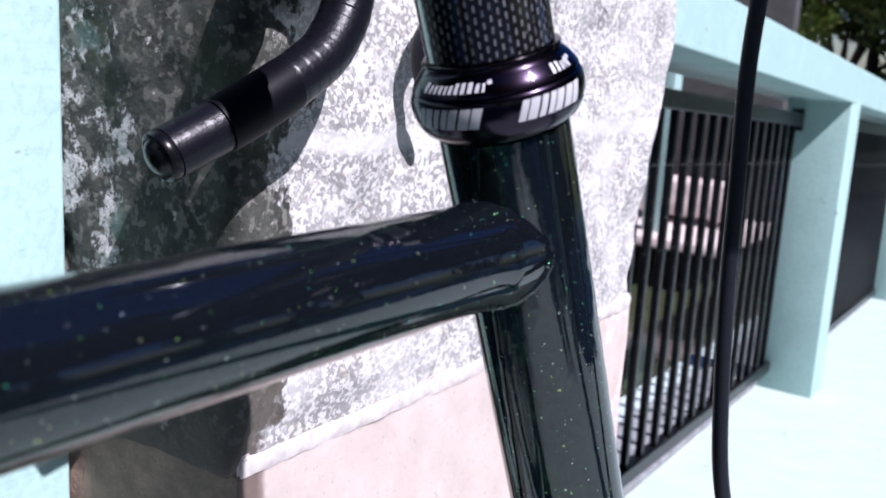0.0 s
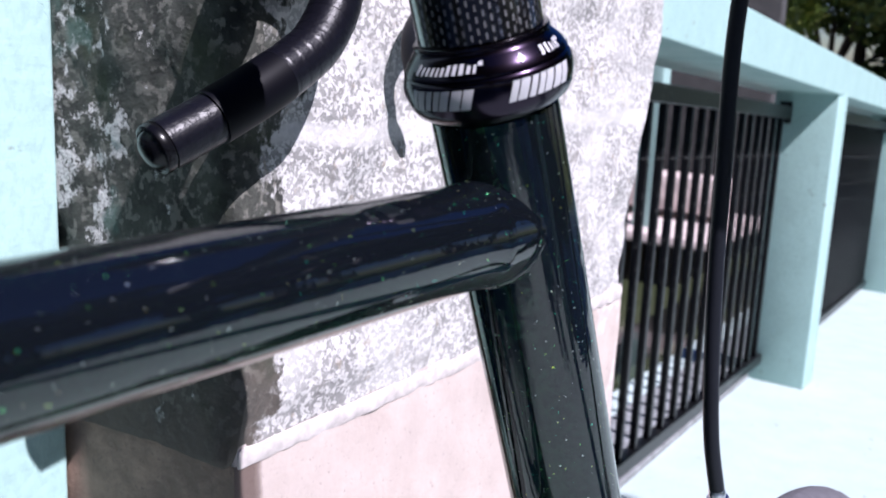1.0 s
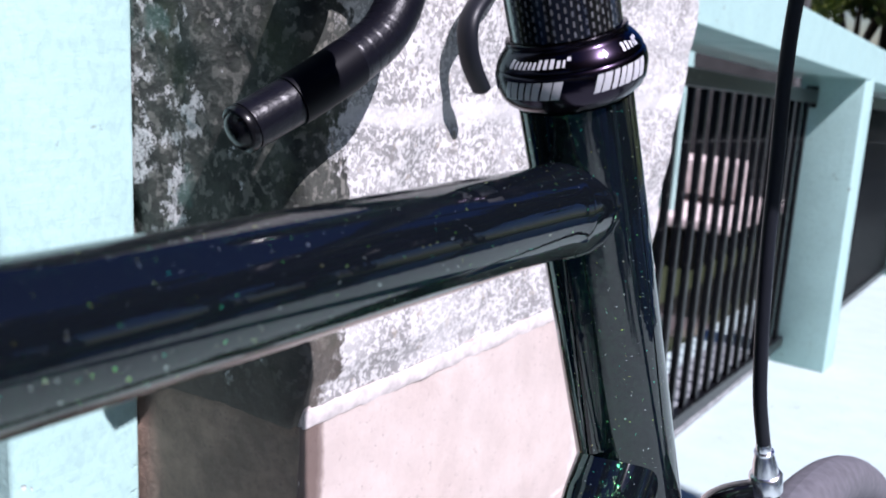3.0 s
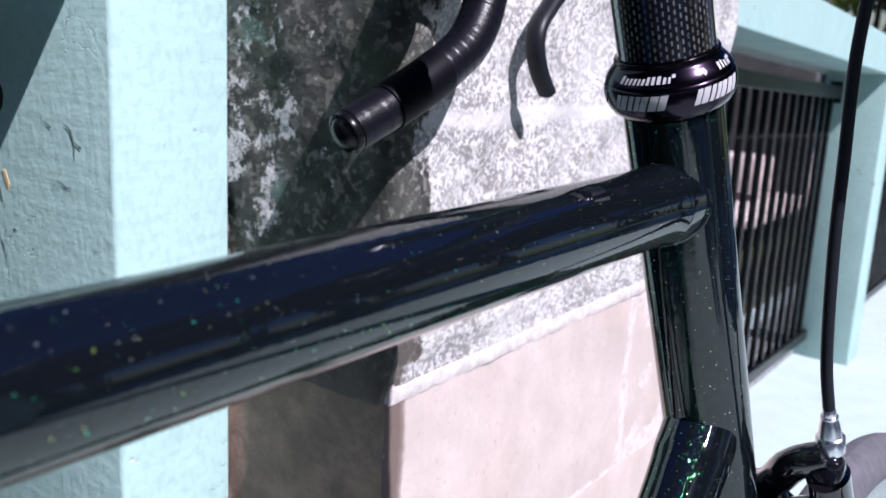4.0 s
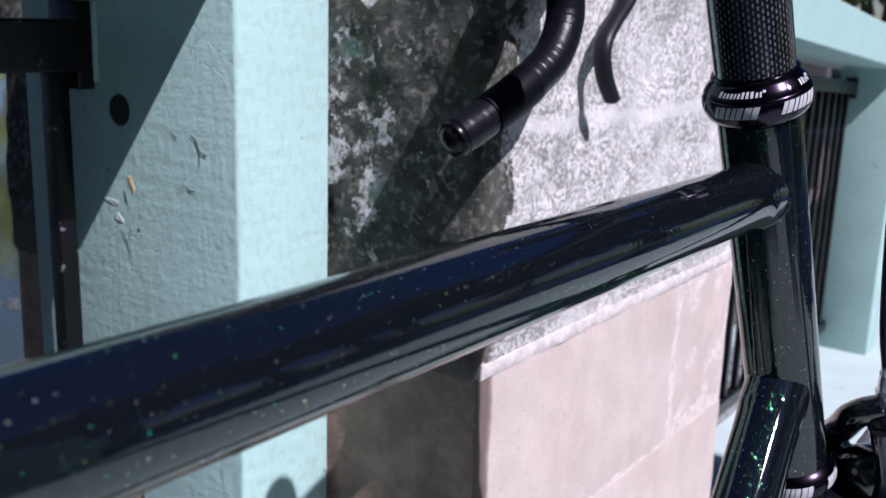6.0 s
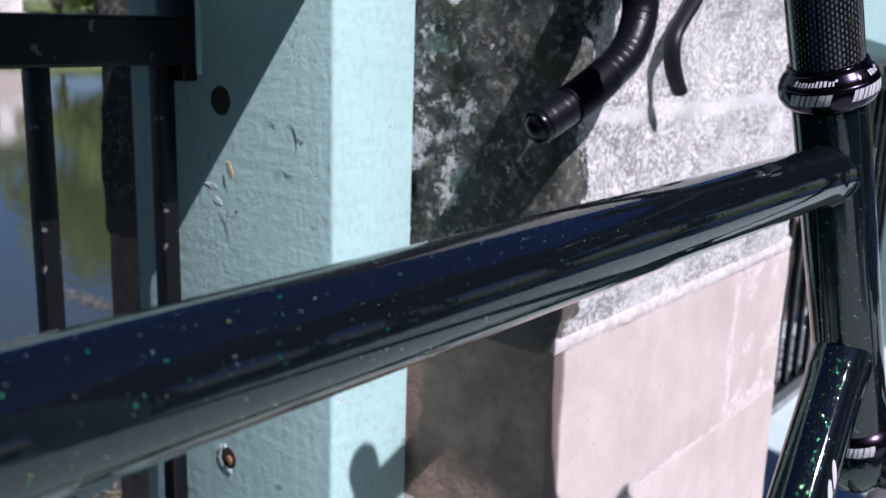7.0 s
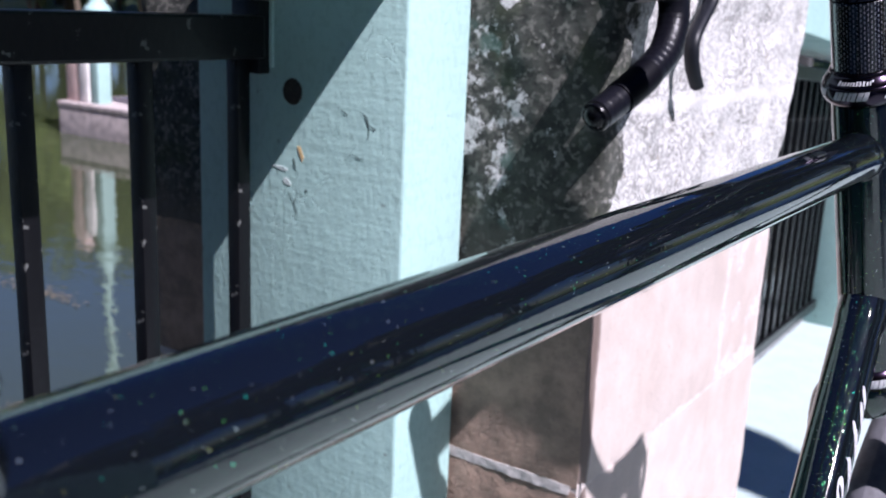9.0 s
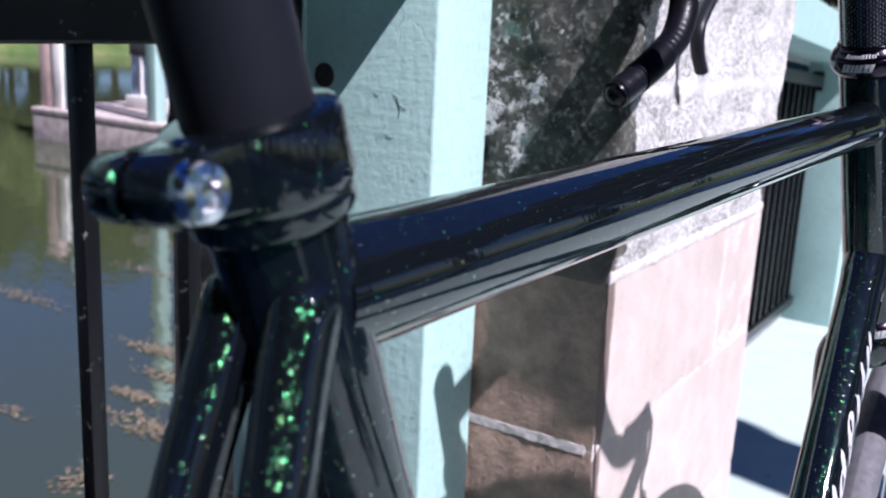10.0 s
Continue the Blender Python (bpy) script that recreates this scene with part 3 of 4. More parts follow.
CRACKS = [[(-0.588, 0.752), (-0.581, 0.748), (-0.577, 0.738), (-0.578, 0.728)], [(-0.577, 0.741), (-0.570, 0.737), (-0.566, 0.741)], [(-0.609, 0.700), (-0.602, 0.708), (-0.595, 0.717), (-0.592, 0.721)], [(-0.598, 0.712), (-0.588, 0.708), (-0.582, 0.709)], [(-0.680, 0.664), (-0.672, 0.655), (-0.668, 0.644)], [(-0.612, 0.752), (-0.604, 0.748), (-0.600, 0.752)]]
for way in CRACKS:
    bm = bmesh.new()
    last = None
    for i, (x, z) in enumerate(way):
        w = 0.0007 if 0 < i < len(way) - 1 else 0.0002
        pair = [bm.verts.new((x + w, 0.2686, z + w)), bm.verts.new((x - w, 0.2686, z - w))]
        if last:
            bm.faces.new((last[0], last[1], pair[1], pair[0]))
        last = pair
    part("paint_crack", bm, CRACK, near_post, smooth=False)

# column added out of view on the other side of the deck, to cast the shadow across it
column = tagged(new("lamp_column"), "unseen stout round mint column, added on the far deck edge to cast a shadow", "column")
column.location = (2.2, 1.08, deck_z(1.08))
part("shaft", lathe([(0.22, 0.0), (0.22, 0.12), (0.17, 0.16), (0.165, 3.45), (0.20, 3.5), (0.20, 3.6)], (0, 0, 0), (0, 0, 1), 32), MINT, column)
part("cap", lathe([(0.20, 3.6), (0.17, 3.7), (0.09, 3.78), (0.0001, 3.8)], (0, 0, 0), (0, 0, 1), 32), MINT, column)

# ---- the bicycle ----
LEAN = 5.0
bicycle = tagged(new("bicycle"), "black flake-painted road bicycle leaning against the stone pier", "bicycle")
bicycle.matrix_basis = pose(-0.0779, 0, 0, 0, -LEAN, 0) @ Matrix.Translation((0, 0, -0.1345))
UP = Matrix.Translation((0, 0, 0.1345))


def piece(name, bm, material, parent=None, label="", smooth=True):
    """A part of the bicycle, in its own upright coordinates: x to its right, y ahead, z up."""
    if parent is None:
        return part(name, bm, material, bicycle, label, smooth, UP)
    return part(name, bm, material, parent, label, smooth)


AXIS = Vector((0, -0.305, 0.952)).normalized()      # steering axis, upwards


def steer(h, ahead=0.0, side=0.0):
    """A point at height h along the head tube from its lower end."""
    return Vector((side, 0.306, 0.627)) + AXIS * h + Vector((0, 0.952, 0.305)) * ahead


HEAD_LONG, HEAD_LOW = 0.1905, -0.014
ST_WAY = Vector((0, -0.262, 0.965)).normalized()
ST_TOP = Vector((0, -0.3722, 0.7905)) + ST_WAY * 0.004
BB = ST_TOP - ST_WAY * 0.63 + Vector((0, 0.006, 0))
TT_REAR, TT_FRONT = Vector((0, -0.366, 0.7722)), Vector((0, 0.252, 0.7702))
DT_TOP = steer(0.043)

def flared(a, b, r, at_b):
    """A tube from a to b whose end at b swells softly into the tube that it is welded to; at_b: that tube's half width."""
    long = (b - a).length
    marks = [long * k / 24 for k in range(21)] + [long - d for d in (0.06, 0.05, 0.042, 0.036, 0.032, 0.029, 0.0265, 0.0245, 0.023, 0.0215, 0.020, 0.0185, 0.016, 0.010, 0.0) if long - d > long * 20 / 24]
    return sweep([a.lerp(b, m / long) for m in marks], [r + 0.0008 * math.exp(-max(0.0, long - m - at_b) / 0.006) for m in marks], 48)


piece("top_tube", flared(TT_REAR, TT_FRONT, 0.0153, 0.020), FLAKE)
piece("head_tube", lathe([(0.0185, HEAD_LOW), (0.0195, HEAD_LOW + 0.001), (0.0195, HEAD_LONG - 0.001), (0.0185, HEAD_LONG)], steer(0), AXIS, 64), FLAKE)
down_tube = piece("down_tube", flared(BB, DT_TOP, 0.0163, 0.024), FLAKE)
piece("seat_tube", sweep([BB.lerp(ST_TOP, k / 30) for k in range(31)], 0.0146, 40), FLAKE)


def weld(a, way, r, half, tall):
    """A soft bead where a tube of radius r meets the head tube, whose axis passes through a."""
    bm = bmesh.new()
    line = []
    side = way.cross(AXIS).normalized()
    up = side.cross(way).normalized()
    for k in range(73):
        t = 2 * math.pi * k / 72
        u, v = r * math.cos(t), r * math.sin(t)
        back = math.sqrt(max(0.0, half * half - min(u * u, half * half * 0.98)))
        line.append(a - way * back + side * u + up * v)
    return sweep(line, [tall * (1.0 + 0.10 * math.sin(k * 2.1)) for k in range(73)], 12, bm, caps=False)


bead = (TT_FRONT - TT_REAR).normalized()
piece("weld", weld(steer((TT_FRONT.z - 0.627) / AXIS.z), bead, 0.0156, 0.0197, 0.0016), FLAKE)
bead = (DT_TOP - BB).normalized()
piece("weld", weld(DT_TOP, bead, 0.0161, 0.0194, 0.0010), FLAKE)


# headset and spacers
hs = steer(HEAD_LONG)
CUP = [(0.0188, -0.0008), (0.0206, 0.0002), (0.0228, 0.0018), (0.0243, 0.0042), (0.0250, 0.0070), (0.0252, 0.0098), (0.0249, 0.0122), (0.0244, 0.0134), (0.0240, 0.0137)]
COVER = [(0.0238, 0.0138), (0.0243, 0.0141), (0.0242, 0.0146), (0.0228, 0.0168), (0.0211, 0.0188), (0.0201, 0.0199), (0.0200, 0.0206), (0.0203, 0.0211), (0.0201, 0.0217), (0.0192, 0.0220), (0.0180, 0.0220)]
cup = piece("headset_cup", lathe(CUP, hs, AXIS, 80), ANODISED, None, "black anodised headset cup with white printed marks")
cover = piece("headset_cover", lathe(COVER, hs, AXIS, 80), ANODISED, None, "dark purple-black anodised bearing cover")
piece("carbon_spacer", lathe([(0.0180, 0.0220), (0.0186, 0.0224), (0.0186, 0.066), (0.0181, 0.0665)], hs, AXIS, 80, uv=True), CARBON, None, "glossy woven carbon spacer")
piece("stem_clamp", lathe([(0.0175, 0.067), (0.0190, 0.0678), (0.0190, 0.112), (0.0175, 0.114), (0.0001, 0.115)], hs, AXIS, 56), GLOSS_BLACK)
LOW_CUP = [(0.0190, 0.0005), (0.0228, -0.002), (0.0243, -0.006), (0.0238, -0.011), (0.0212, -0.0135), (0.0200, -0.0145)]
low_base = steer(HEAD_LOW)
lower = piece("lower_cup", lathe(LOW_CUP, low_base, AXIS, 64), ANODISED)


def radius_at(profile, h):
    for (r0, h0), (r1, h1) in zip(profile, profile[1:]):
        if min(h0, h1) <= h <= max(h0, h1) and h1 != h0:
            return r0 + (r1 - r0) * (h - h0) / (h1 - h0)
    return profile[0][0]


def printed(profile, base, marks, parent, name="printed_mark", out=0.00025):
    """Flat print on a turned surface: marks are four (degrees, height) corners each."""
    side, up = Vector((1, 0, 0)), AXIS.cross(Vector((1, 0, 0)))
    for corners in marks:
        bm = bmesh.new()
        n = 5
        grid = []
        for i in range(n):
            row = []
            for j in range(n):
                s, t = i / (n - 1), j / (n - 1)
                (a0, h0), (a1, h1), (a2, h2), (a3, h3) = corners
                a = (a0 * (1 - s) + a1 * s) * (1 - t) + (a3 * (1 - s) + a2 * s) * t
                h = (h0 * (1 - s) + h1 * s) * (1 - t) + (h3 * (1 - s) + h2 * s) * t
                r = radius_at(profile, h) + out
                row.append(bm.verts.new(base + AXIS * h + r * (math.cos(radians(a)) * side + math.sin(radians(a)) * up)))
            grid.append(row)
        for i in range(n - 1):
            for j in range(n - 1):
                bm.faces.new((grid[i][j], grid[i + 1][j], grid[i + 1][j + 1], grid[i][j + 1]))
        piece(name, bm, WHITE_PRINT, parent)


def block_row(start, h0, h1, lean):
    """Four heavy slanting blocks in a row, the size of a printed mark."""
    out, a = [], start
    for width, gap in ((4.8, 1.0), (6.4, 1.6), (4.6, 1.6), (4.6, 0.9), (6.2, 1.7), (7.2, 1.0), (6.6, 0)):
        out.append([(a, h0), (a + width, h0), (a + width + lean, h1), (a + lean, h1)])
        a += width + gap
    return out


for start in (-121.0, -48.0, 25.0, 98.0, 171.0):
    printed(CUP, hs, block_row(start, 0.0062, 0.0119, 5.0), cup)
    printed(LOW_CUP, low_base, block_row(start + 26, -0.0100, -0.0035, 4.0), lower)
thin = []
for start, widths in ((-116.0, (4.6, 3.2, 3.4, 3.4, 2.6, 3.4, 3.6, 3.8, 4.2, 3.4, 2.6)), (-16.0, (4.0, 3.8, 3.0, 2.0, 3.6)), (58.0, (4.6, 3.2, 3.4, 3.4, 2.6, 3.4, 3.6, 3.8, 4.2, 3.4, 2.6))):
    a = start
    for width in widths:
        tall = 0.0183 if width > 3.5 else 0.0178
        thin.append([(a, 0.0158), (a + width * 0.8, 0.0158), (a + width * 0.8 + 1.4, tall), (a + 1.4, tall)])
        a += width + 1.25
    thin.append([(a + 0.4, 0.0174), (a + 3.6, 0.0174), (a + 4.2, 0.0184), (a + 1.0, 0.0184)])
thin.append([(-33.0, 0.0157), (-30.0, 0.0170), (-32.4, 0.0184), (-35.4, 0.0171)])
printed(COVER, hs, thin, cover)

# badge on the front of the head tube
bm = bmesh.new()
cols = []
for i in range(9):
    a = radians(90 + (i - 4) * 9)
    cols.append([])
    for j in range(13):
        t = j / 12
        squeeze = math.sqrt(max(0.02, 1 - (2 * t - 1) ** 2))
        aa = radians(90) + (a - radians(90)) * squeeze
        h = 0.062 + 0.075 * t
        cols[-1].append(bm.verts.new(steer(h) + 0.0215 * (math.cos(aa) * Vector((1, 0, 0)) + math.sin(aa) * AXIS.cross(Vector((1, 0, 0))))))
for c0, c1 in zip(cols, cols[1:]):
    for j in range(12):
        bm.faces.new((c0[j], c1[j], c1[j + 1], c0[j + 1]))
bmesh.ops.solidify(bm, geom=bm.faces[:], thickness=0.0018)
piece("head_badge", bm, plain("dark_badge", (0.05, 0.05, 0.055), 0.25, 0.8), None, "dark metal oval head badge")

# fork, wheels
FA = Vector((0, 0.530, 0.221))
R_OUT = 0.345
lb = HEAD_LOW - 0.014
crown = piece("fork_crown", lathe([(0.0195, lb), (0.0210, lb - 0.003), (0.0222, lb - 0.018), (0.0150, lb - 0.030), (0.0001, lb - 0.031)], steer(0), AXIS, 40), FLAKE)
for s in (-1, 1):
    line = bend([steer(lb - 0.014, 0, 0.012 * s), steer(lb - 0.036, 0.002, 0.032 * s), steer(lb - 0.15, 0.008, 0.043 * s), steer(lb - 0.30, 0.022, 0.048 * s), FA + Vector((0.050 * s, 0, 0))], 8)
    piece("fork_blade", sweep(line, [0.0135 - 0.006 * k / (len(line) - 1) for k in range(len(line))], 20), FLAKE)
RA = Vector((0, BB.y - 0.425, 0.2115))


def wheel(name, hub):
    ob = piece(name, lathe([(0.018, -0.05), (0.018, -0.030), (0.026, -0.028), (0.012, -0.022), (0.012, 0.022), (0.026, 0.028), (0.018, 0.030), (0.018, 0.05)], hub, (1, 0, 0), 24), SILVER)
    ring = [(R_OUT - 0.0165 + 0.0165 * math.cos(a), 0.0165 * math.sin(a)) for a in (2 * math.pi * k / 20 for k in range(21))]
    part("tyre", lathe(ring, hub, (1, 0, 0), 140), RUBBER, ob, "dark slick tyre")
    part("rim", lathe([(R_OUT - 0.036, -0.011), (R_OUT - 0.026, -0.0115), (R_OUT - 0.026, 0.0115), (R_OUT - 0.036, 0.011), (R_OUT - 0.056, 0.004), (R_OUT - 0.056, -0.004), (R_OUT - 0.036, -0.011)], hub, (1, 0, 0), 96), GLOSS_BLACK, ob)
    for k in range(28):
        a = 2 * math.pi * k / 28
        s = 1 if k % 2 else -1
        cross = a + (0.5 if (k // 2) % 2 else -0.5)
        end = hub + Vector((0, math.cos(a), math.sin(a))) * (R_OUT - 0.054)
        root = hub + Vector((0.028 * s, 0.023 * math.cos(cross), 0.023 * math.sin(cross)))
        part("spoke", sweep([root, end], 0.0009, 6), SILVER, ob)
    return ob


front = wheel("front_wheel", FA)
TURN_AXIS = Matrix.Translation(steer(0)) @ Matrix.Rotation(radians(-2.0), 4, AXIS) @ Matrix.Translation(-steer(0))
front.matrix_basis = UP @ TURN_AXIS
wheel("rear_wheel", RA)

# front brake
ADJ = Vector((0.0472, 0.3186, 0.6660))
brake = piece("brake_caliper", sweep(bend([steer(lb - 0.010, 0.024, 0.030), steer(lb - 0.004, 0.032, 0.0), steer(lb - 0.012, 0.026, -0.030)], 6), 0.0095, 20, flat=(1, 1.3)), GLOSS_BLACK, None, "black side-pull brake caliper")
root = steer(lb - 0.004, 0.036, 0.0)
part("arm", sweep(bend([root + Vector((-0.012, 0, 0.004)), root + Vector((0.012, -0.004, 0.010)), ADJ + Vector((-0.016, 0.004, -0.026)), ADJ + Vector((0.0, 0.002, -0.018))], 8), 0.0072, 18, flat=(1, 1.2)), GLOSS_BLACK, brake)
part("arm", sweep(bend([root + Vector((0.010, 0.008, 0)), root + Vector((0.030, 0.008, -0.018)), root + Vector((0.036, 0.004, -0.050)), root + Vector((0.024, -0.004, -0.070))], 8), 0.0070, 18, flat=(1, 1.3)), GLOSS_BLACK, brake)
part("arm", sweep(bend([root + Vector((-0.010, 0.004, 0)), root + Vector((-0.030, 0.006, -0.018)), root + Vector((-0.036, 0.002, -0.050)), root + Vector((-0.024, -0.006, -0.070))], 8), 0.0070, 18, flat=(1, 1.3)), GLOSS_BLACK, brake)
part("pinch_block", box(ADJ + Vector((-0.0095, -0.004, -0.034)), ADJ + Vector((0.0070, 0.010, -0.0170)), 0.005, 3), GLOSS_BLACK, brake)
part("arm", sweep(bend([ADJ + Vector((0.0, 0.004, -0.028)), ADJ + Vector((0.002, 0.012, -0.060)), ADJ + Vector((-0.004, 0.014, -0.090)), ADJ + Vector((-0.012, 0.010, -0.115))], 6), 0.0090, 18, flat=(1, 1.5)), GLOSS_BLACK, brake)
part("caliper_body", sweep(bend([root + Vector((-0.016, -0.010, -0.010)), root + Vector((0.006, -0.006, -0.012)), root + Vector((0.026, -0.004, -0.016)), ADJ + Vector((0.004, 0.010, -0.052))], 6), [0.012] * 4 + [0.016] * 11 + [0.017, 0.015, 0.011, 0.004], 22, flat=(1, 1.25)), GLOSS_BLACK, brake)
loop = [steer(lb + 0.002, 0.026) + Vector((0.014 + 0.011 * math.cos(a), 0.004 * math.sin(a), 0.010 * math.sin(a))) for a in (2 * math.pi * k / 20 for k in range(21))]
part("spring", sweep(loop, 0.0014, 10), SILVER, brake, "bright steel return spring")
tilt_way = Vector((0.0, -0.30, 0.95)).normalized()
part("barrel_adjuster", lathe([(0.0001, -0.0175), (0.0055, -0.0175), (0.0064, -0.0165), (0.0066, -0.0095), (0.0060, -0.0085), (0.0052, -0.0080), (0.0048, -0.0040), (0.0040, -0.0005), (0.0036, 0.0010), (0.0039, 0.0014), (0.0039, 0.0022), (0.0001, 0.0024)], ADJ, tilt_way, 14), SILVER, brake, "polished silver barrel adjuster")
part("ferrule", lathe([(0.0028, 0.0), (0.0030, 0.0026), (0.0030, 0.0052), (0.0026, 0.0062)], ADJ, tilt_way, 20), SILVER, brake)
part("inner_wire", sweep([ADJ - tilt_way * 0.012, ADJ + Vector((0.006, 0.012, -0.075))], 0.0008, 8), SILVER, brake)
part("cable_housing", sweep(bend([ADJ + tilt_way * 0.003, ADJ + Vector((-0.0010, -0.0060, 0.030)), ADJ + Vector((0.000, -0.0080, 0.075)), ADJ + Vector((0.0025, -0.009, 0.115)), ADJ + Vector((0.006, -0.009, 0.165)), ADJ + Vector((0.016, -0.012, 0.215)), ADJ + Vector((0.030, -0.022, 0.245))], 10), 0.0027, 18), MATT_BLACK, brake, "black brake cable housing")

# painted script strokes on the down tube
DT_WAY = (BB - DT_TOP).normalized()
DT_UP = Vector((1, 0, 0)).cross(DT_WAY).normalized()
for at, across, size, kind in ((0.086, -0.50, 0.8, 0), (0.099, -0.38, 1.0, 0), (0.112, -0.62, 0.7, 0), (0.120, -0.30, 1.2, 0), (0.134, -0.55, 0.7, 1), (0.141, -0.28, 1.2, 0), (0.156, -0.60, 1.1, 2), (0.172, -0.30, 1.3, 0), (0.185, -0.60, 1.0, 0), (0.197, -0.34, 1.3, 2), (0.213, -0.62, 1.1, 0), (0.226, -0.32, 1.4, 0), (0.243, -0.55, 1.4, 2), (0.262, -0.35, 1.4, 0)):
    bm = bmesh.new()

    def spot(along, turn):
        """A point on the skin of the down tube: metres along it, radians round it."""
        return bm.verts.new(DT_TOP + DT_WAY * (at + along) + 0.01665 * (math.cos(turn - 0.06) * Vector((1, 0, 0)) + math.sin(turn - 0.06) * DT_UP))

    if kind == 2:
        for k in range(12):
            a0, a1 = 2 * math.pi * k / 12, 2 * math.pi * (k + 1) / 12
            rim = [(q * 0.0085 * size * math.cos(a), across + 0.16 + q * 0.16 * size * math.sin(a) + 0.12 * math.cos(a)) for a, q in ((a0, 1.15), (a1, 1.15), (a1, 0.50), (a0, 0.50))]
            bm.faces.new([spot(*p) for p in rim])
    else:
        reach = 0.0085 * size * (0.35 if kind == 1 else 1.0)
        for k in range(6):
            ends = []
            for j in (k, k + 1):
                t = -1 + j / 3
                ends.append((reach * t, across + 0.20 + 0.25 * t * size, 0.15 * size * math.cos(1.15 * t)))
            (s0, c0, w0), (s1, c1, w1) = ends
            bm.faces.new([spot(s0, c0 - w0), spot(s0, c0 + w0), spot(s1, c1 + w1), spot(s1, c1 - w1)])
    piece("painted_stroke", bm, WHITE_PRINT, down_tube, smooth=False)

# rear triangle
for s in (-1, 1):
    a = Vector((0.0094 * s, -0.3752, 0.7735))
    low, end = Vector((0.0128 * s, -0.3945, 0.725)), RA + Vector((0.062 * s, 0, 0))
    line = bend([a, a.lerp(low, 0.33) + Vector((-0.0004 * s, 0, 0)), a.lerp(low, 0.66), low] + [low.lerp(end, q) for q in (0.05, 0.12, 0.22, 0.36, 0.52, 0.70, 0.86, 1.0)], 5)
    cap = [a + (a - line[1]).normalized() * 0.0066 * d for d in (1.0, 0.92, 0.72, 0.42)]
    piece("seat_stay", sweep(cap + line, [0.0008, 0.0030, 0.0052, 0.0069] + [0.0076] * len(line), 28), FLAKE)
    line = bend([BB + Vector((0.02 * s, -0.01, 0)), BB.lerp(RA, 0.5) + Vector((0.04 * s, 0, 0)), RA + Vector((0.064 * s, 0, 0))], 8)
    piece("chain_stay", sweep(line, 0.009, 20), FLAKE)
piece("bottom_bracket", lathe([(0.0001, -0.036), (0.020, -0.035), (0.020, 0.035), (0.0001, 0.036)], BB, (1, 0, 0), 32), FLAKE)

# seat clamp, post, saddle
clamp = piece("seat_clamp", lathe([(0.0147, -0.0045), (0.0166, -0.0035), (0.0172, -0.0025), (0.0172, 0.0015), (0.0178, 0.0022), (0.0184, 0.0040), (0.0184, 0.0165), (0.0178, 0.0182), (0.0160, 0.0188), (0.0135, 0.0188)], ST_TOP, ST_WAY, 64), FLAKE, None, "flake painted seat clamp")
REAR = Vector((0, -0.965, -0.262))
EAR = ST_TOP + ST_WAY * 0.0140 + REAR * 0.0285
for s in (-1, 1):
    near, far = 0.0013 * s, (0.0122 if s > 0 else 0.0096) * s
    bm = lathe([(0.0001, near), (0.0060, near), (0.0067, near + 0.0008 * s), (0.0067, far - 0.0012 * s), (0.0060, far), (0.0001, far)], EAR, (1, 0, 0), 36)
    part("ear", bm, FLAKE, clamp)
    bm = bmesh.new()
    for x in (near, near + 0.6 * (far - near)):
        for k in range(20):
            a = 2 * math.pi * k / 20
            bm.verts.new(EAR + Vector((x, 0.0065 * math.cos(a), 0.0065 * math.sin(a))))
    for x, out in ((near, 0.0176), (0.0120 * s, 0.0120)):
        for up in (0.0042, 0.0178):
            bm.verts.new(ST_TOP + ST_WAY * up + REAR * out + Vector((x, 0, 0)))
    bmesh.ops.convex_hull(bm, input=bm.verts[:])
    bmesh.ops.bevel(bm, geom=[e for e in bm.edges if len(e.link_faces) == 2 and e.calc_face_angle() > 0.5], offset=0.0009, segments=2, affect="EDGES")
    part("lug", bm, FLAKE, clamp)
part("bolt", lathe([(0.0056, 0.0115), (0.0059, 0.0128), (0.0059, 0.0144), (0.0051, 0.0156), (0.0031, 0.0159), (0.0027, 0.0140), (0.0001, 0.0136)], EAR, (1, 0, 0), 36), CHROME, clamp, "silver hex clamp bolt")
SADDLE = ST_TOP + ST_WAY * 0.20
piece("seat_post", sweep([ST_TOP - ST_WAY * 0.05, SADDLE], 0.0134, 48), MATT_BLACK, None, "matt black seat post")
line = [SADDLE + Vector((0, y, 0.045)) for y in (-0.13, -0.10, -0.05, 0.02, 0.08, 0.125, 0.135)]
piece("saddle", sweep(line, [0.03, 0.068, 0.066, 0.04, 0.022, 0.018, 0.008], 24, flat=(1, 0.33)), MATT_BLACK)

# handlebar, turned a little to the right: tops, ramps, hoods and drops
BAR_H = Vector((0, 0.303, 0.903))
HALF, YAW = 0.2165, -0.14
BACK = 0.022          # its right side lies this much further back
tops = [BAR_H + Vector((x, YAW * x, 0)) for x in (-0.13, -0.1, -0.04, -0.022, 0.022, 0.04, 0.1, 0.13)]
bar = piece("handlebar", sweep(tops, [0.0120, 0.0120, 0.0158, 0.0158, 0.0158, 0.0158, 0.0120, 0.0120], 28), GLOSS_BLACK)
stem = piece("stem", sweep([steer(HEAD_LONG + 0.075, 0.0), BAR_H - Vector((0, 0.012, 0))], 0.0158, 28), GLOSS_BLACK)
part("faceplate", sweep([BAR_H + Vector((x, YAW * x, 0)) for x in (-0.021, -0.019, 0.019, 0.021)], [0.0195, 0.0205, 0.0205, 0.0195], 28), GLOSS_BLACK, stem)


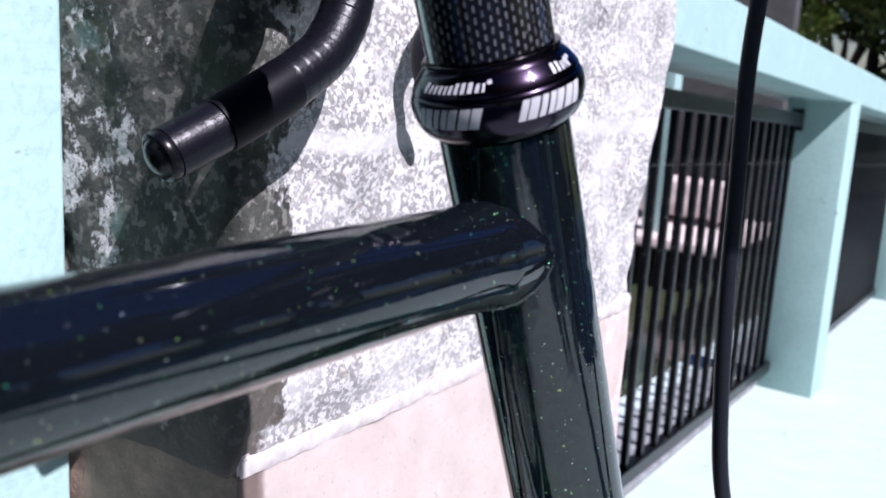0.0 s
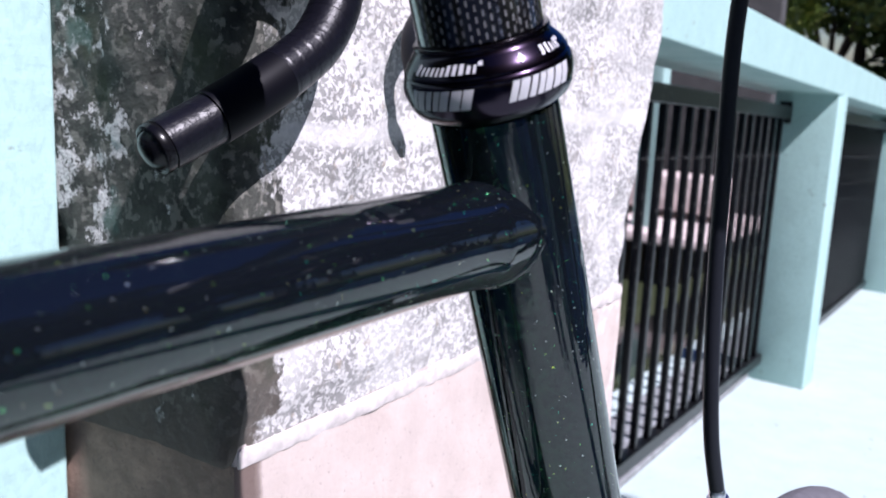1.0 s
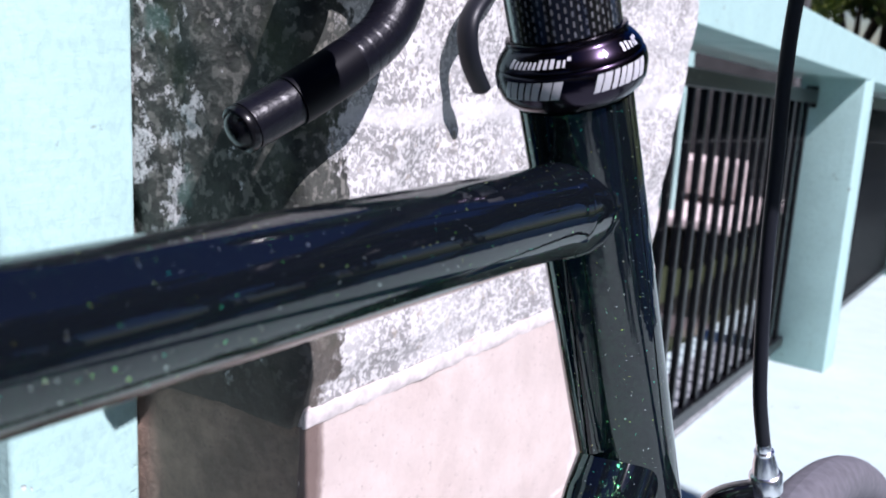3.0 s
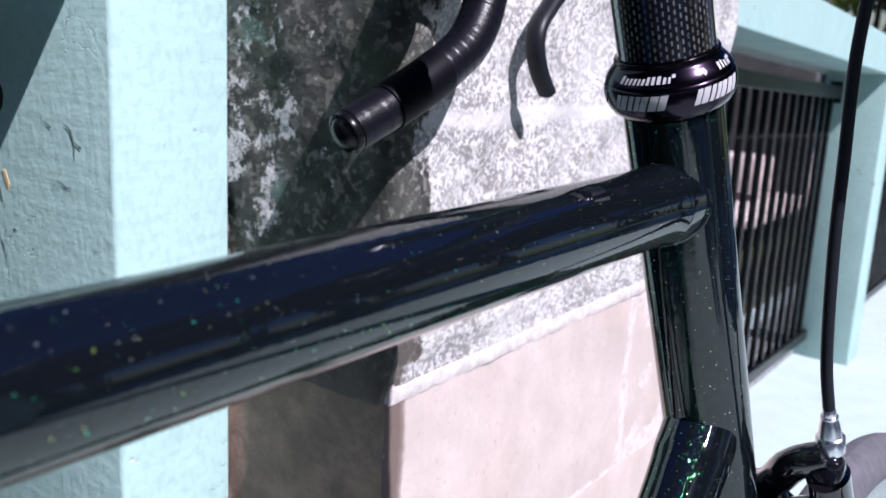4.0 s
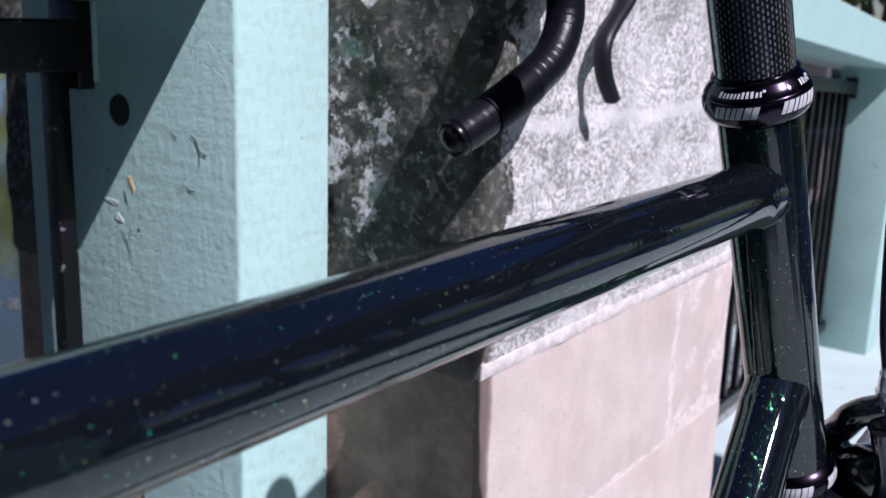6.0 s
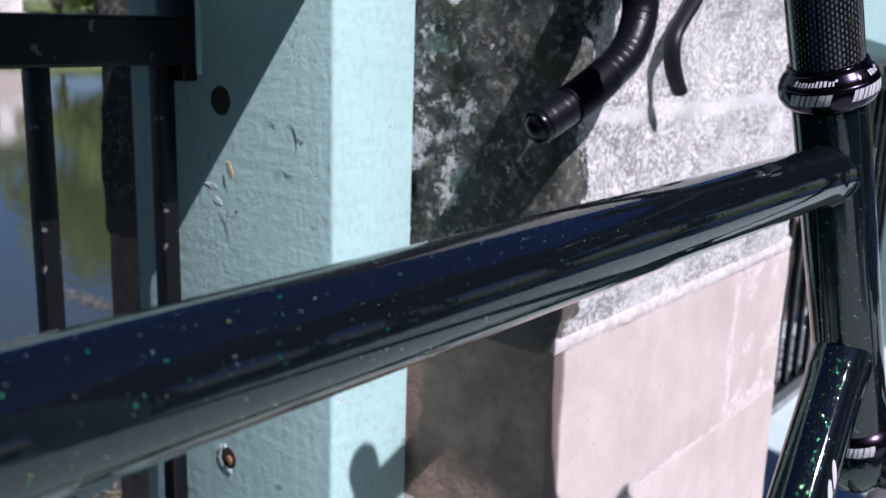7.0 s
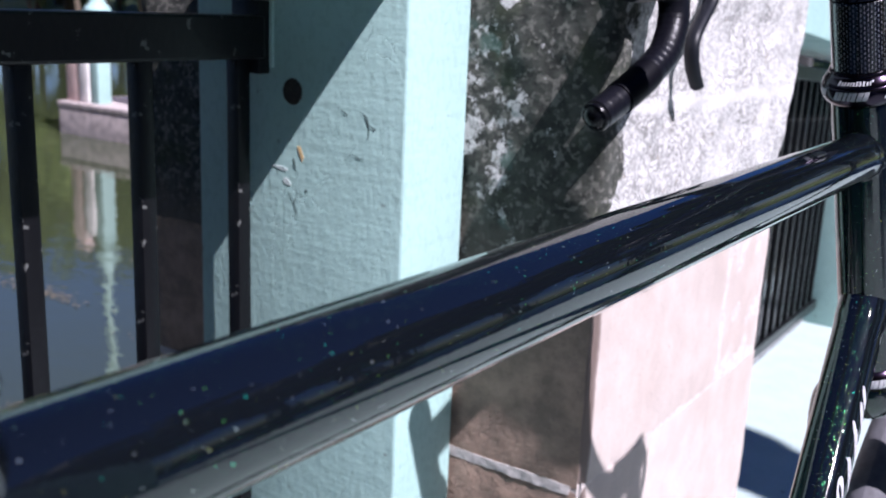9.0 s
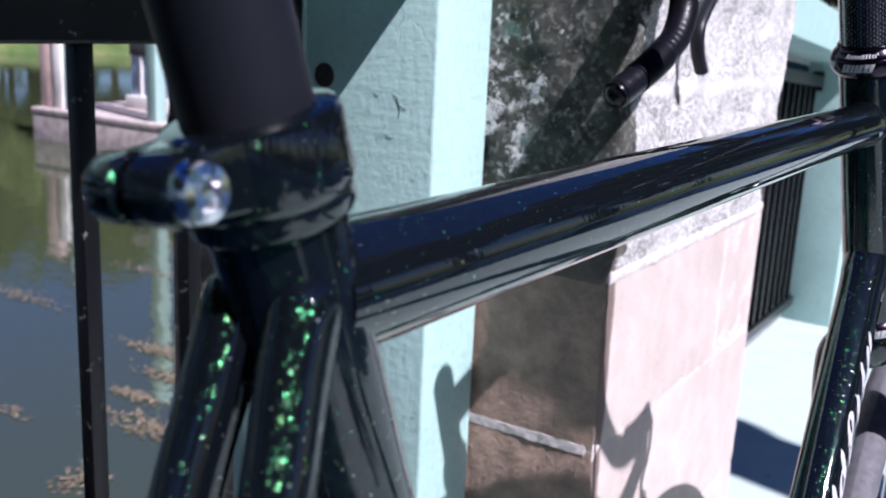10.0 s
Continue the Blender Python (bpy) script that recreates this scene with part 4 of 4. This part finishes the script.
def drop(s):
    """One side of the bar in bicycle coordinates: along the ramp, round the hook, back to the plug."""
    x = HALF * s
    b = BACK if s > 0 else 0.0
    start = [BAR_H + Vector((0.125 * s, YAW * 0.125 * s, 0)), BAR_H + Vector((0.160 * s, YAW * 0.160 * s + 0.006, -0.002)), BAR_H + Vector((0.192 * s, YAW * 0.192 * s + 0.032, -0.006))]
    if s > 0:
        hook = [(0.375 - 0.6 * b, 0.901 - 0.3 * b), (0.408, 0.899 - 0.2 * b), (0.434, 0.882), (0.425, 0.858), (0.404, 0.835), (0.371, 0.815), (0.333, 0.801)]
        return bend(start + [Vector((x, y - b, z)) for y, z in hook] + [Vector((x * 1.01, 0.303 - b, 0.790))], 10)
    hook = [(0.202, 0.372, 0.904), (0.1995, 0.397, 0.9025), (0.199, 0.4145, 0.892), (0.199, 0.4185, 0.876), (0.199, 0.4145, 0.8618), (0.199, 0.4065, 0.8496), (0.1995, 0.395, 0.8378), (0.202, 0.3785, 0.8272), (0.2055, 0.357, 0.8155), (0.2125, 0.329, 0.8015)]
    return bend(start + [Vector((-w, y, z)) for w, y, z in hook] + [Vector((x * 1.01, 0.303, 0.790))], 10)


def along(line, y):
    """The index of the last point of a drop, from its end, that lies ahead of y."""
    return max(i for i, p in enumerate(line) if p.y > y)


for s in (-1, 1):
    line = drop(s)
    back = BACK if s > 0 else 0.0
    cut, mid = along(line, 0.367 - back), along(line, 0.334 - back)
    tape = bend(line[:cut + 1], 4)
    run, wrap = 0.0, []
    for i, p in enumerate(tape):
        run += (p - tape[i - 1]).length if i else 0.0
        turn = (run / 0.0078) % 1.0
        wrap.append(0.0140 + 0.00022 * min(turn / 0.85, (1 - turn) / 0.15))
    piece("bar_tape", sweep(tape, wrap, 32), TAPE, None, "black wrapped bar tape")
    end = line[-1]
    way = (line[-1] - line[-3]).normalized()
    piece("finishing_tape", sweep(line[cut - 1:mid + 2], 0.0145, 32), VINYL, None, "smooth black finishing tape")
    close = bend(line[mid:-1] + [end - way * 0.003], 4)
    run, wrap = 0.0, []
    for i, p in enumerate(close):
        run += (p - close[i - 1]).length if i else 0.0
        turn = (run / 0.0135) % 1.0
        wrap.append(0.0132 + 0.0002 * min(turn / 0.85, (1 - turn) / 0.15))
    piece("tape_end", sweep(close, wrap, 32), TAPE)
    piece("end_plug", lathe([(0.0124, -0.004), (0.0131, -0.001), (0.0132, 0.0012), (0.0126, 0.0028), (0.0112, 0.0034), (0.0104, 0.0028), (0.0098, 0.0034), (0.0086, 0.0052), (0.0060, 0.0068), (0.0030, 0.0075), (0.0001, 0.0077)], end, way, 36), PLUG)
    x = HALF * s
    hood = Vector((x, 0.366 - back * 0.6, 0.901 - back * 0.3))
    piece("brake_hood", sweep(bend([hood, hood + Vector((0, 0.030, 0.001)), hood + Vector((0, 0.058, 0.006)), hood + Vector((0, 0.071, 0.027))], 6), [0.0165] * 13 + [0.0150] * 3 + [0.012, 0.009, 0.004], 24, flat=(1, 1.1)), MATT_BLACK)
    if s > 0:
        reach = [(0.434, 0.900), (0.436, 0.868), (0.421, 0.835), (0.423, 0.818), (0.442, 0.803)]
    else:
        reach = [(0.468, 0.922), (0.524, 0.926), (0.560, 0.912), (0.5575, 0.890), (0.530, 0.8685), (0.5125, 0.853), (0.5086, 0.838), (0.5140, 0.8205), (0.5270, 0.8030)]
    lever = bend([hood + Vector((0, 0.060, 0.004))] + [Vector((x, y, z)) for y, z in reach], 8)
    n = len(lever) - 1
    piece("brake_lever", sweep(lever, [0.0078 - 0.0016 * k / n if k < n else 0.0035 for k in range(n + 1)], 18, flat=(1.2, 0.85)), MATT_BLACK, None, "dark curved brake lever")

# ---- pond, banks and the far side ----
WATER_Z = -1.0
w = Mat("pond_water", (0.044, 0.055, 0.027), 0.03)
ripple = w.tex("noise", 3, 4, stretch=(1, 1.6, 1))
fine = w.tex("noise", 16, 3)
w.put("Normal", w.bump(fine.outputs[0], 0.04, 0.01, w.bump(ripple.outputs[0], 0.10, 0.03)))
w.b.inputs["IOR"].default_value = 2.4
bm = bmesh.new()
bmesh.ops.create_grid(bm, x_segments=1, y_segments=1, size=1, matrix=Matrix.Translation((-10, 20, WATER_Z)) @ Matrix.Diagonal((70, 70, 1, 1)))
tagged(part("water", bm, w.m), "still green pond water with reflections and floating leaves", "pond", kind="structure")

grass = Mat("grass", (0.06, 0.10, 0.025), 0.9)
g1, g2 = grass.tex("noise", 1.2, 6), grass.tex("noise", 14, 4)
grass.put("Base Color", grass.mix(grass.ramp(g1.outputs[0], [(0.35, 0.0), (0.65, 1.0)]), (0.05, 0.095, 0.02), (0.13, 0.15, 0.05)))
grass.put("Normal", grass.bump(g2.outputs[0], 0.8, 0.05))
bm = bmesh.new()
ring = []
for r, z in ((31, WATER_Z - 0.3), (31.6, -0.75), (36, -0.1), (60, 0.8), (900, 1.0)):
    ring.append([bm.verts.new((-2 + r * math.cos(a) * (1 - 0.62 * max(0, math.cos(a)) ** 2 * min(1, 40 / r)), 4 + r * math.sin(a) * (1 + 0.06 * math.cos(2 * a)), z)) for a in (2 * math.pi * k / 72 for k in range(72))])
for a, b in zip(ring, ring[1:]):
    for k in range(72):
        bm.faces.new((a[k], a[(k + 1) % 72], b[(k + 1) % 72], b[k]))
tagged(part("ground", bm, grass.m), "grassy bank round the pond", "bank", kind="structure")

CONCRETE = plain("weathered_concrete", (0.46, 0.39, 0.37), 0.9, grain=0.3, scale=9, bump=0.4)
PALE = plain("pale_plaster", (0.78, 0.74, 0.71), 0.85, grain=0.15, scale=4, bump=0.2)
PINK = plain("pink_wash", (0.58, 0.42, 0.39), 0.85, grain=0.2, scale=6, bump=0.2)
BLUE = plain("blue_panel", (0.24, 0.30, 0.40), 0.6, grain=0.2, scale=5)
ROOF = plain("dark_roof", (0.05, 0.05, 0.05), 0.8, grain=0.3, scale=8, bump=0.4)

pavilion = tagged(new("pavilion"), "waterside pavilion with mint posts on a concrete platform", "pavilion")
pavilion.location = (-6.5, 7.3, WATER_Z)
here = Matrix.Translation(-pavilion.location)
part("platform", box((-11.56, 7.3, -1.3), (-4.7, 12.5, -0.66), 0.02), CONCRETE, pavilion, at=here)
part("platform_edge", box((-11.58, 7.29, -0.66), (-2.36, 12.5, -0.575), 0.02), CONCRETE, pavilion, at=here)
for x, y in ((-9.38, 7.42), (-7.6, 7.42), (-5.9, 7.42), (-4.4, 7.42), (-3.03, 7.55)):
    part("post", box((x - 0.085, y, -0.59), (x + 0.085, y + 0.16, 2.2), 0.01), MINT, pavilion, at=here)
part("iron_post", box((-9.27, 7.62, -0.59), (-9.14, 7.74, 2.2), 0.01), ROOF, pavilion, at=here)
part("corner_post", box((-11.03, 7.42, -0.59), (-10.86, 7.62, 0.40), 0.01), MINT, pavilion, at=here)
part("post_cap", lathe([(0.09, 0.40), (0.10, 0.46), (0.17, 0.56), (0.17, 0.62), (0.09, 0.72), (0.05, 0.95), (0.042, 3.4), (0.0001, 3.42)], (-10.95, 7.52, 0), (0, 0, 1), 20), MINT, pavilion, at=here)
part("pink_pillar", box((-11.54, 7.42, -0.59), (-11.27, 7.8, 0.55), 0.02), PINK, pavilion, at=here)
part("pale_pillar", box((-11.24, 7.40, -0.59), (-11.04, 7.76, 0.40), 0.02), PALE, pavilion, at=here)
for x0, x1 in ((-10.80, -9.5), (-9.4, -8.3), (-7.8, -6.4)):
    glazing = part("window_screen", box((x0, 8.30, -0.40), (x1, 8.35, 0.13), 0.01), BLUE, pavilion, at=here)
    part("lintel", box((x0, 8.27, 0.13), (x1, 8.36, 0.33), 0.01), ROOF, glazing)
    part("top_band", box((x0, 8.26, 0.33), (x1, 8.37, 0.44), 0.01), CONCRETE, glazing)
    part("sill", box((x0, 8.20, -0.59), (x1, 8.38, -0.40), 0.01), PALE, glazing)
    for k in range(1, 6):
        x = x0 + (x1 - x0) * k / 6
        part("mullion", box((x - 0.02, 8.28, -0.40), (x + 0.02, 8.37, 0.13), 0.004), PALE if k % 2 else ROOF, glazing)
part("bench", box((-6.2, 8.1, -0.50), (-2.6, 8.5, -0.20), 0.02), CONCRETE, pavilion, at=here)
part("back_wall", box((-11.3, 11.8, -0.59), (-4.0, 12.0, 0.9), 0.01), PALE, pavilion, at=here)
# Dark panel that stands in for the shaded interior.
part("dark_interior", box((-8.2, 8.9, -0.59), (-2.45, 9.05, 2.2), 0.01), ROOF, pavilion, at=here)
# Unseen slab, added overhead to keep sun off the interior.
part("shade_roof", box((-8.3, 8.5, 2.2), (-2.45, 13.0, 2.5), 0.05), ROOF, pavilion, at=here)

wall = part("bank_wall", rough_box((-33.4, 4, -0.95), (-33.0, 17.8, 0.5), 0.25, 0.04, 2.0, 0.06, 1.0), CONCRETE)
tagged(wall, "pale garden wall on the far bank", "wall", kind="structure")
house = tagged(new("bank_house"), "pale house with dark openings on the far bank", "house")
house.location = (-40, 16, 0)
hh = Matrix.Translation((40, -16, 0)) @ Matrix.Translation((-9, 7, 0))
part("house_wall", box((-34, 5.6, -0.4), (-29, 13.3, 3.2), 0.03), PALE, house, at=hh)
part("house_roof", box((-34.5, 5.1, 3.2), (-28.4, 13.8, 3.6), 0.1), ROOF, house, at=hh)
for y in (6.6, 10.2):
    part("opening", box((-29.05, y, 1.15), (-28.96, y + 1.8, 2.3), 0.01), ROOF, house, at=hh)

# floating leaf litter
litter = Mat("leaf_litter", (0.36, 0.27, 0.17), 0.8)
li = litter.n.new("ShaderNodeNewGeometry")
litter.put("Base Color", litter.ramp(li.outputs["Random Per Island"], [(0.0, (0.09, 0.070, 0.045)), (0.6, (0.16, 0.13, 0.085)), (1.0, (0.24, 0.20, 0.14))]))
rng = random.Random(5)
bm = bmesh.new()
for cx, cy, sx, sy, count in ((-3.95, 2.85, 0.15, 0.035, 260), (-3.6, 2.62, 0.12, 0.03, 220), (-3.55, 2.36, 0.09, 0.025, 140), (-3.25, 2.16, 0.15, 0.05, 220), (-2.95, 2.20, 0.12, 0.05, 300), (-3.85, 1.88, 0.05, 0.02, 30), (-5.4, 2.98, 0.20, 0.04, 160), (-3.05, 1.66, 0.045, 0.05, 90), (-5.2, 3.9, 0.20, 0.04, 100)):
    for _ in range(count):
        x, y = cx + rng.gauss(0, sx), cy + rng.gauss(0, sy)
        a, r = rng.uniform(0, 6.28), rng.uniform(0.009, 0.021)
        tip = [(r, 0), (0.3 * r, 0.45 * r), (-r, 0.1 * r), (0.2 * r, -0.45 * r)]
        z = WATER_Z + 0.003 + rng.uniform(0, 0.006)
        bm.faces.new([bm.verts.new((x + px * math.cos(a) - py * math.sin(a), y + px * math.sin(a) + py * math.cos(a), z + rng.uniform(0, 0.004))) for px, py in tip])
tagged(part("leaf_litter", bm, litter.m, smooth=False), "drifts of dry tan leaves floating on the pond", "leaves", kind="stuff")

# trees
BARK = plain("bark", (0.10, 0.075, 0.055), 0.9, grain=0.35, scale=20, bump=0.8)
leafy = Mat("foliage", (0.06, 0.10, 0.03), 0.55)
fi = leafy.n.new("ShaderNodeNewGeometry")
leafy.put("Base Color", leafy.ramp(fi.outputs["Random Per Island"], [(0.0, (0.055, 0.100, 0.018)), (0.6, (0.12, 0.165, 0.030)), (1.0, (0.22, 0.24, 0.05))]))
leafy.b.inputs["Transmission Weight"].default_value = 0.0


def tree(x, y, z, tall, spread, seed, leaves=5200, leaf=1.0):
    """A trunk with limbs and a crown of single leaves gathered in uneven clumps."""
    r = random.Random(seed)
    thing = tagged(new("tree"), "broadleaf tree in full dark green leaf on the bank", "tree", "trees round the pond")
    thing.location = (x, y, z)
    fork = 0.32 * tall
    part("trunk", sweep(bend([(0, 0, -0.4), (0.05, 0, fork * 0.5), (0.0, 0.06, fork), (0.1, 0.1, fork * 1.9)], 4), [0.034 * tall * (1 - 0.06 * k) for k in range(13)], 12), BARK, thing)
    clumps = []
    for k in range(7):
        a = 6.28 * k / 7 + r.uniform(-0.3, 0.3)
        reach, up = spread * r.uniform(0.45, 0.8), fork + tall * r.uniform(0.15, 0.5)
        part("limb", sweep(bend([(0, 0.05, fork * r.uniform(0.8, 1.3)), (reach * 0.5 * math.cos(a), reach * 0.5 * math.sin(a), (fork + up) / 2 + 0.3), (reach * math.cos(a), reach * math.sin(a), up)], 4), [0.016 * tall * (1 - 0.09 * i) for i in range(9)], 8), BARK, thing)
        for _ in range(4):
            clumps.append((reach * math.cos(a) + r.gauss(0, spread * 0.22), reach * math.sin(a) + r.gauss(0, spread * 0.22), up + r.gauss(0, tall * 0.10), spread * r.uniform(0.14, 0.30)))
    for _ in range(8):
        clumps.append((r.gauss(0, spread * 0.3), r.gauss(0, spread * 0.3), tall * r.uniform(0.6, 0.95), spread * r.uniform(0.15, 0.28)))
    verts, faces = [], []
    for i in range(leaves):
        cx, cy, cz, cr = clumps[i % len(clumps)]
        d = Vector((r.gauss(0, 1), r.gauss(0, 1), r.gauss(0, 0.8))).normalized() * cr * r.uniform(0.45, 1.05)
        p = Vector((cx, cy, cz)) + d
        u = Vector((r.gauss(0, 1), r.gauss(0, 1), r.gauss(0, 0.6))).normalized()
        v = u.orthogonal().normalized()
        s = leaf * tall * r.uniform(0.016, 0.032)
        n = len(verts)
        verts += [p - u * s, p + v * s * 0.5, p + u * s, p - v * s * 0.5]
        faces.append((n, n + 1, n + 2, n + 3))
    mesh = bpy.data.meshes.new("crown")
    mesh.from_pydata([tuple(q) for q in verts], [], faces)
    mesh.materials.append(leafy.m)
    crown = new("crown", mesh)
    crown.parent = thing
    return thing


kinds = [tree(-6.0, 30.0, 0.1, 6.5, 3.6, 1), tree(-1.0, 29.5, 0.1, 5.6, 3.4, 2), tree(4.0, 30.5, 0.1, 7.0, 3.8, 3)]
spots = [(-39, 26, 0, 9), (-42, 9, 0.2, 7), (-40, 33, 0, 5), (-33, 0, 0.1, 1), (-25, 29, 0.0, 5), (-17, 32, 0.1, 2), (-9, 29, 0.1, 8), (1.5, 32, 0.1, 5), (9, 26, 0.1, 3),
         (-36, 24.5, 0.0, 6), (-33, 28.5, 0.0, 3), (-45, 15, 0.2, 4),
         (-2.5, -25, 0.1, 4), (-13, -25, 0.1, 6), (-23, -20, 0.1, 1), (-30, -15, 0.1, 5),
         (-29, -10, 0.1, 2), (12, -22, 0.1, 7), (3, -24, 0.1, 8), (-8, -24, 0.1, 9), (-18, -21, 0.1, 3)]
# Unseen trees behind the view are scaled up to block sky light.
for i, (x, y, z, turn) in enumerate(spots):
    copy_thing(kinds[i % 3], pose(x, y, z, 0, 0, turn * 40) @ Matrix.Scale(1.3 if x < -20 and y > 5 else 3.1 if y < -12 and x < 10 else 1.0, 4))
# lower growth along the far end of the bridge
for x, y, z, turn in ((-3.5, 27.5, -2.2, 2), (0.5, 27.0, -2.4, 5), (-1.5, 31.0, -1.4, 1), (3.4, 28.5, -2.2, 3), (-6.5, 28.5, -2.0, 4)):
    copy_thing(kinds[0], pose(x, y, z, 0, 0, turn * 70))
# low shrubs beside the garden wall
shrub = tree(-34.2, 19.6, -0.75, 3.4, 1.9, 31, 3600)
for x, y, turn in ((-34.8, 21.9, 2), (-33.8, 24.2, 5), (-35.5, 26.5, 3)):
    copy_thing(shrub, pose(x, y, -0.75, 0, 0, turn * 60))
# the thick green edge of the far bank
for i in range(8):
    a = radians(124 + 3.6 * i)
    copy_thing(shrub, pose(-2 + 34 * math.cos(a), 4 + 34 * math.sin(a), -0.6, 0, 0, 70 * i) @ Matrix.Scale(1.35, 4))
    copy_thing(kinds[i % 3], pose(-2 + 38 * math.cos(a + 0.03), 4 + 38 * math.sin(a + 0.03), 0, 0, 0, 50 * i) @ Matrix.Scale(0.98 + 0.28 * math.sin(i * 2.4), 4))
for i in range(4):
    a = radians(157 + 4.5 * i)
    copy_thing(kinds[(i + 1) % 3], pose(-2 + 50 * math.cos(a), 4 + 50 * math.sin(a), 0.3, 0, 0, 80 * i) @ Matrix.Scale(1.22 + 0.3 * math.sin(i * 3.1), 4))
# the near bank behind the path, closely planted with taller trees
tall = [tree(12.5, 1.0, 0.0, 10.5, 3.9, 11, 9000, 1.5), tree(13.0, -5.0, 0.0, 11.5, 4.2, 12, 9000, 1.5)]
for i, (x, y, turn) in enumerate(((12.8, 6.5, 3), (13.5, 12.0, 5), (11.5, 17.5, 7), (13.8, -11.0, 2), (11.0, -16.5, 4), (15.5, 3.8, 6), (15.5, -2.2, 1), (15.0, 9.5, 8))):
    copy_thing(tall[i % 2], pose(x, y, 0, 0, 0, turn * 47))
# taller trees further round the near bank
# high[1] and high[2] are unseen, added to shade the deck behind the view.
high = [tree(14.0, 15.0, 0.0, 15.0, 5.2, 21, 12000, 1.5), tree(12.8, -10.0, 0.0, 20.5, 5.4, 22, 15000, 1.5), tree(12.2, -6.7, 0.0, 21.0, 3.1, 23, 12000, 1.5)]
for i, x, y, turn in ((0, 10.5, 22.5, 2), (0, 5.0, 29.5, 4), (0, 16.5, 9.5, 6), (0, 17.5, 20.5, 1), (1, 12.0, -19.0, 3), (2, 11.6, -17.0, 5)):
    copy_thing(high[i], pose(x, y, 0, 0, 0, turn * 53))
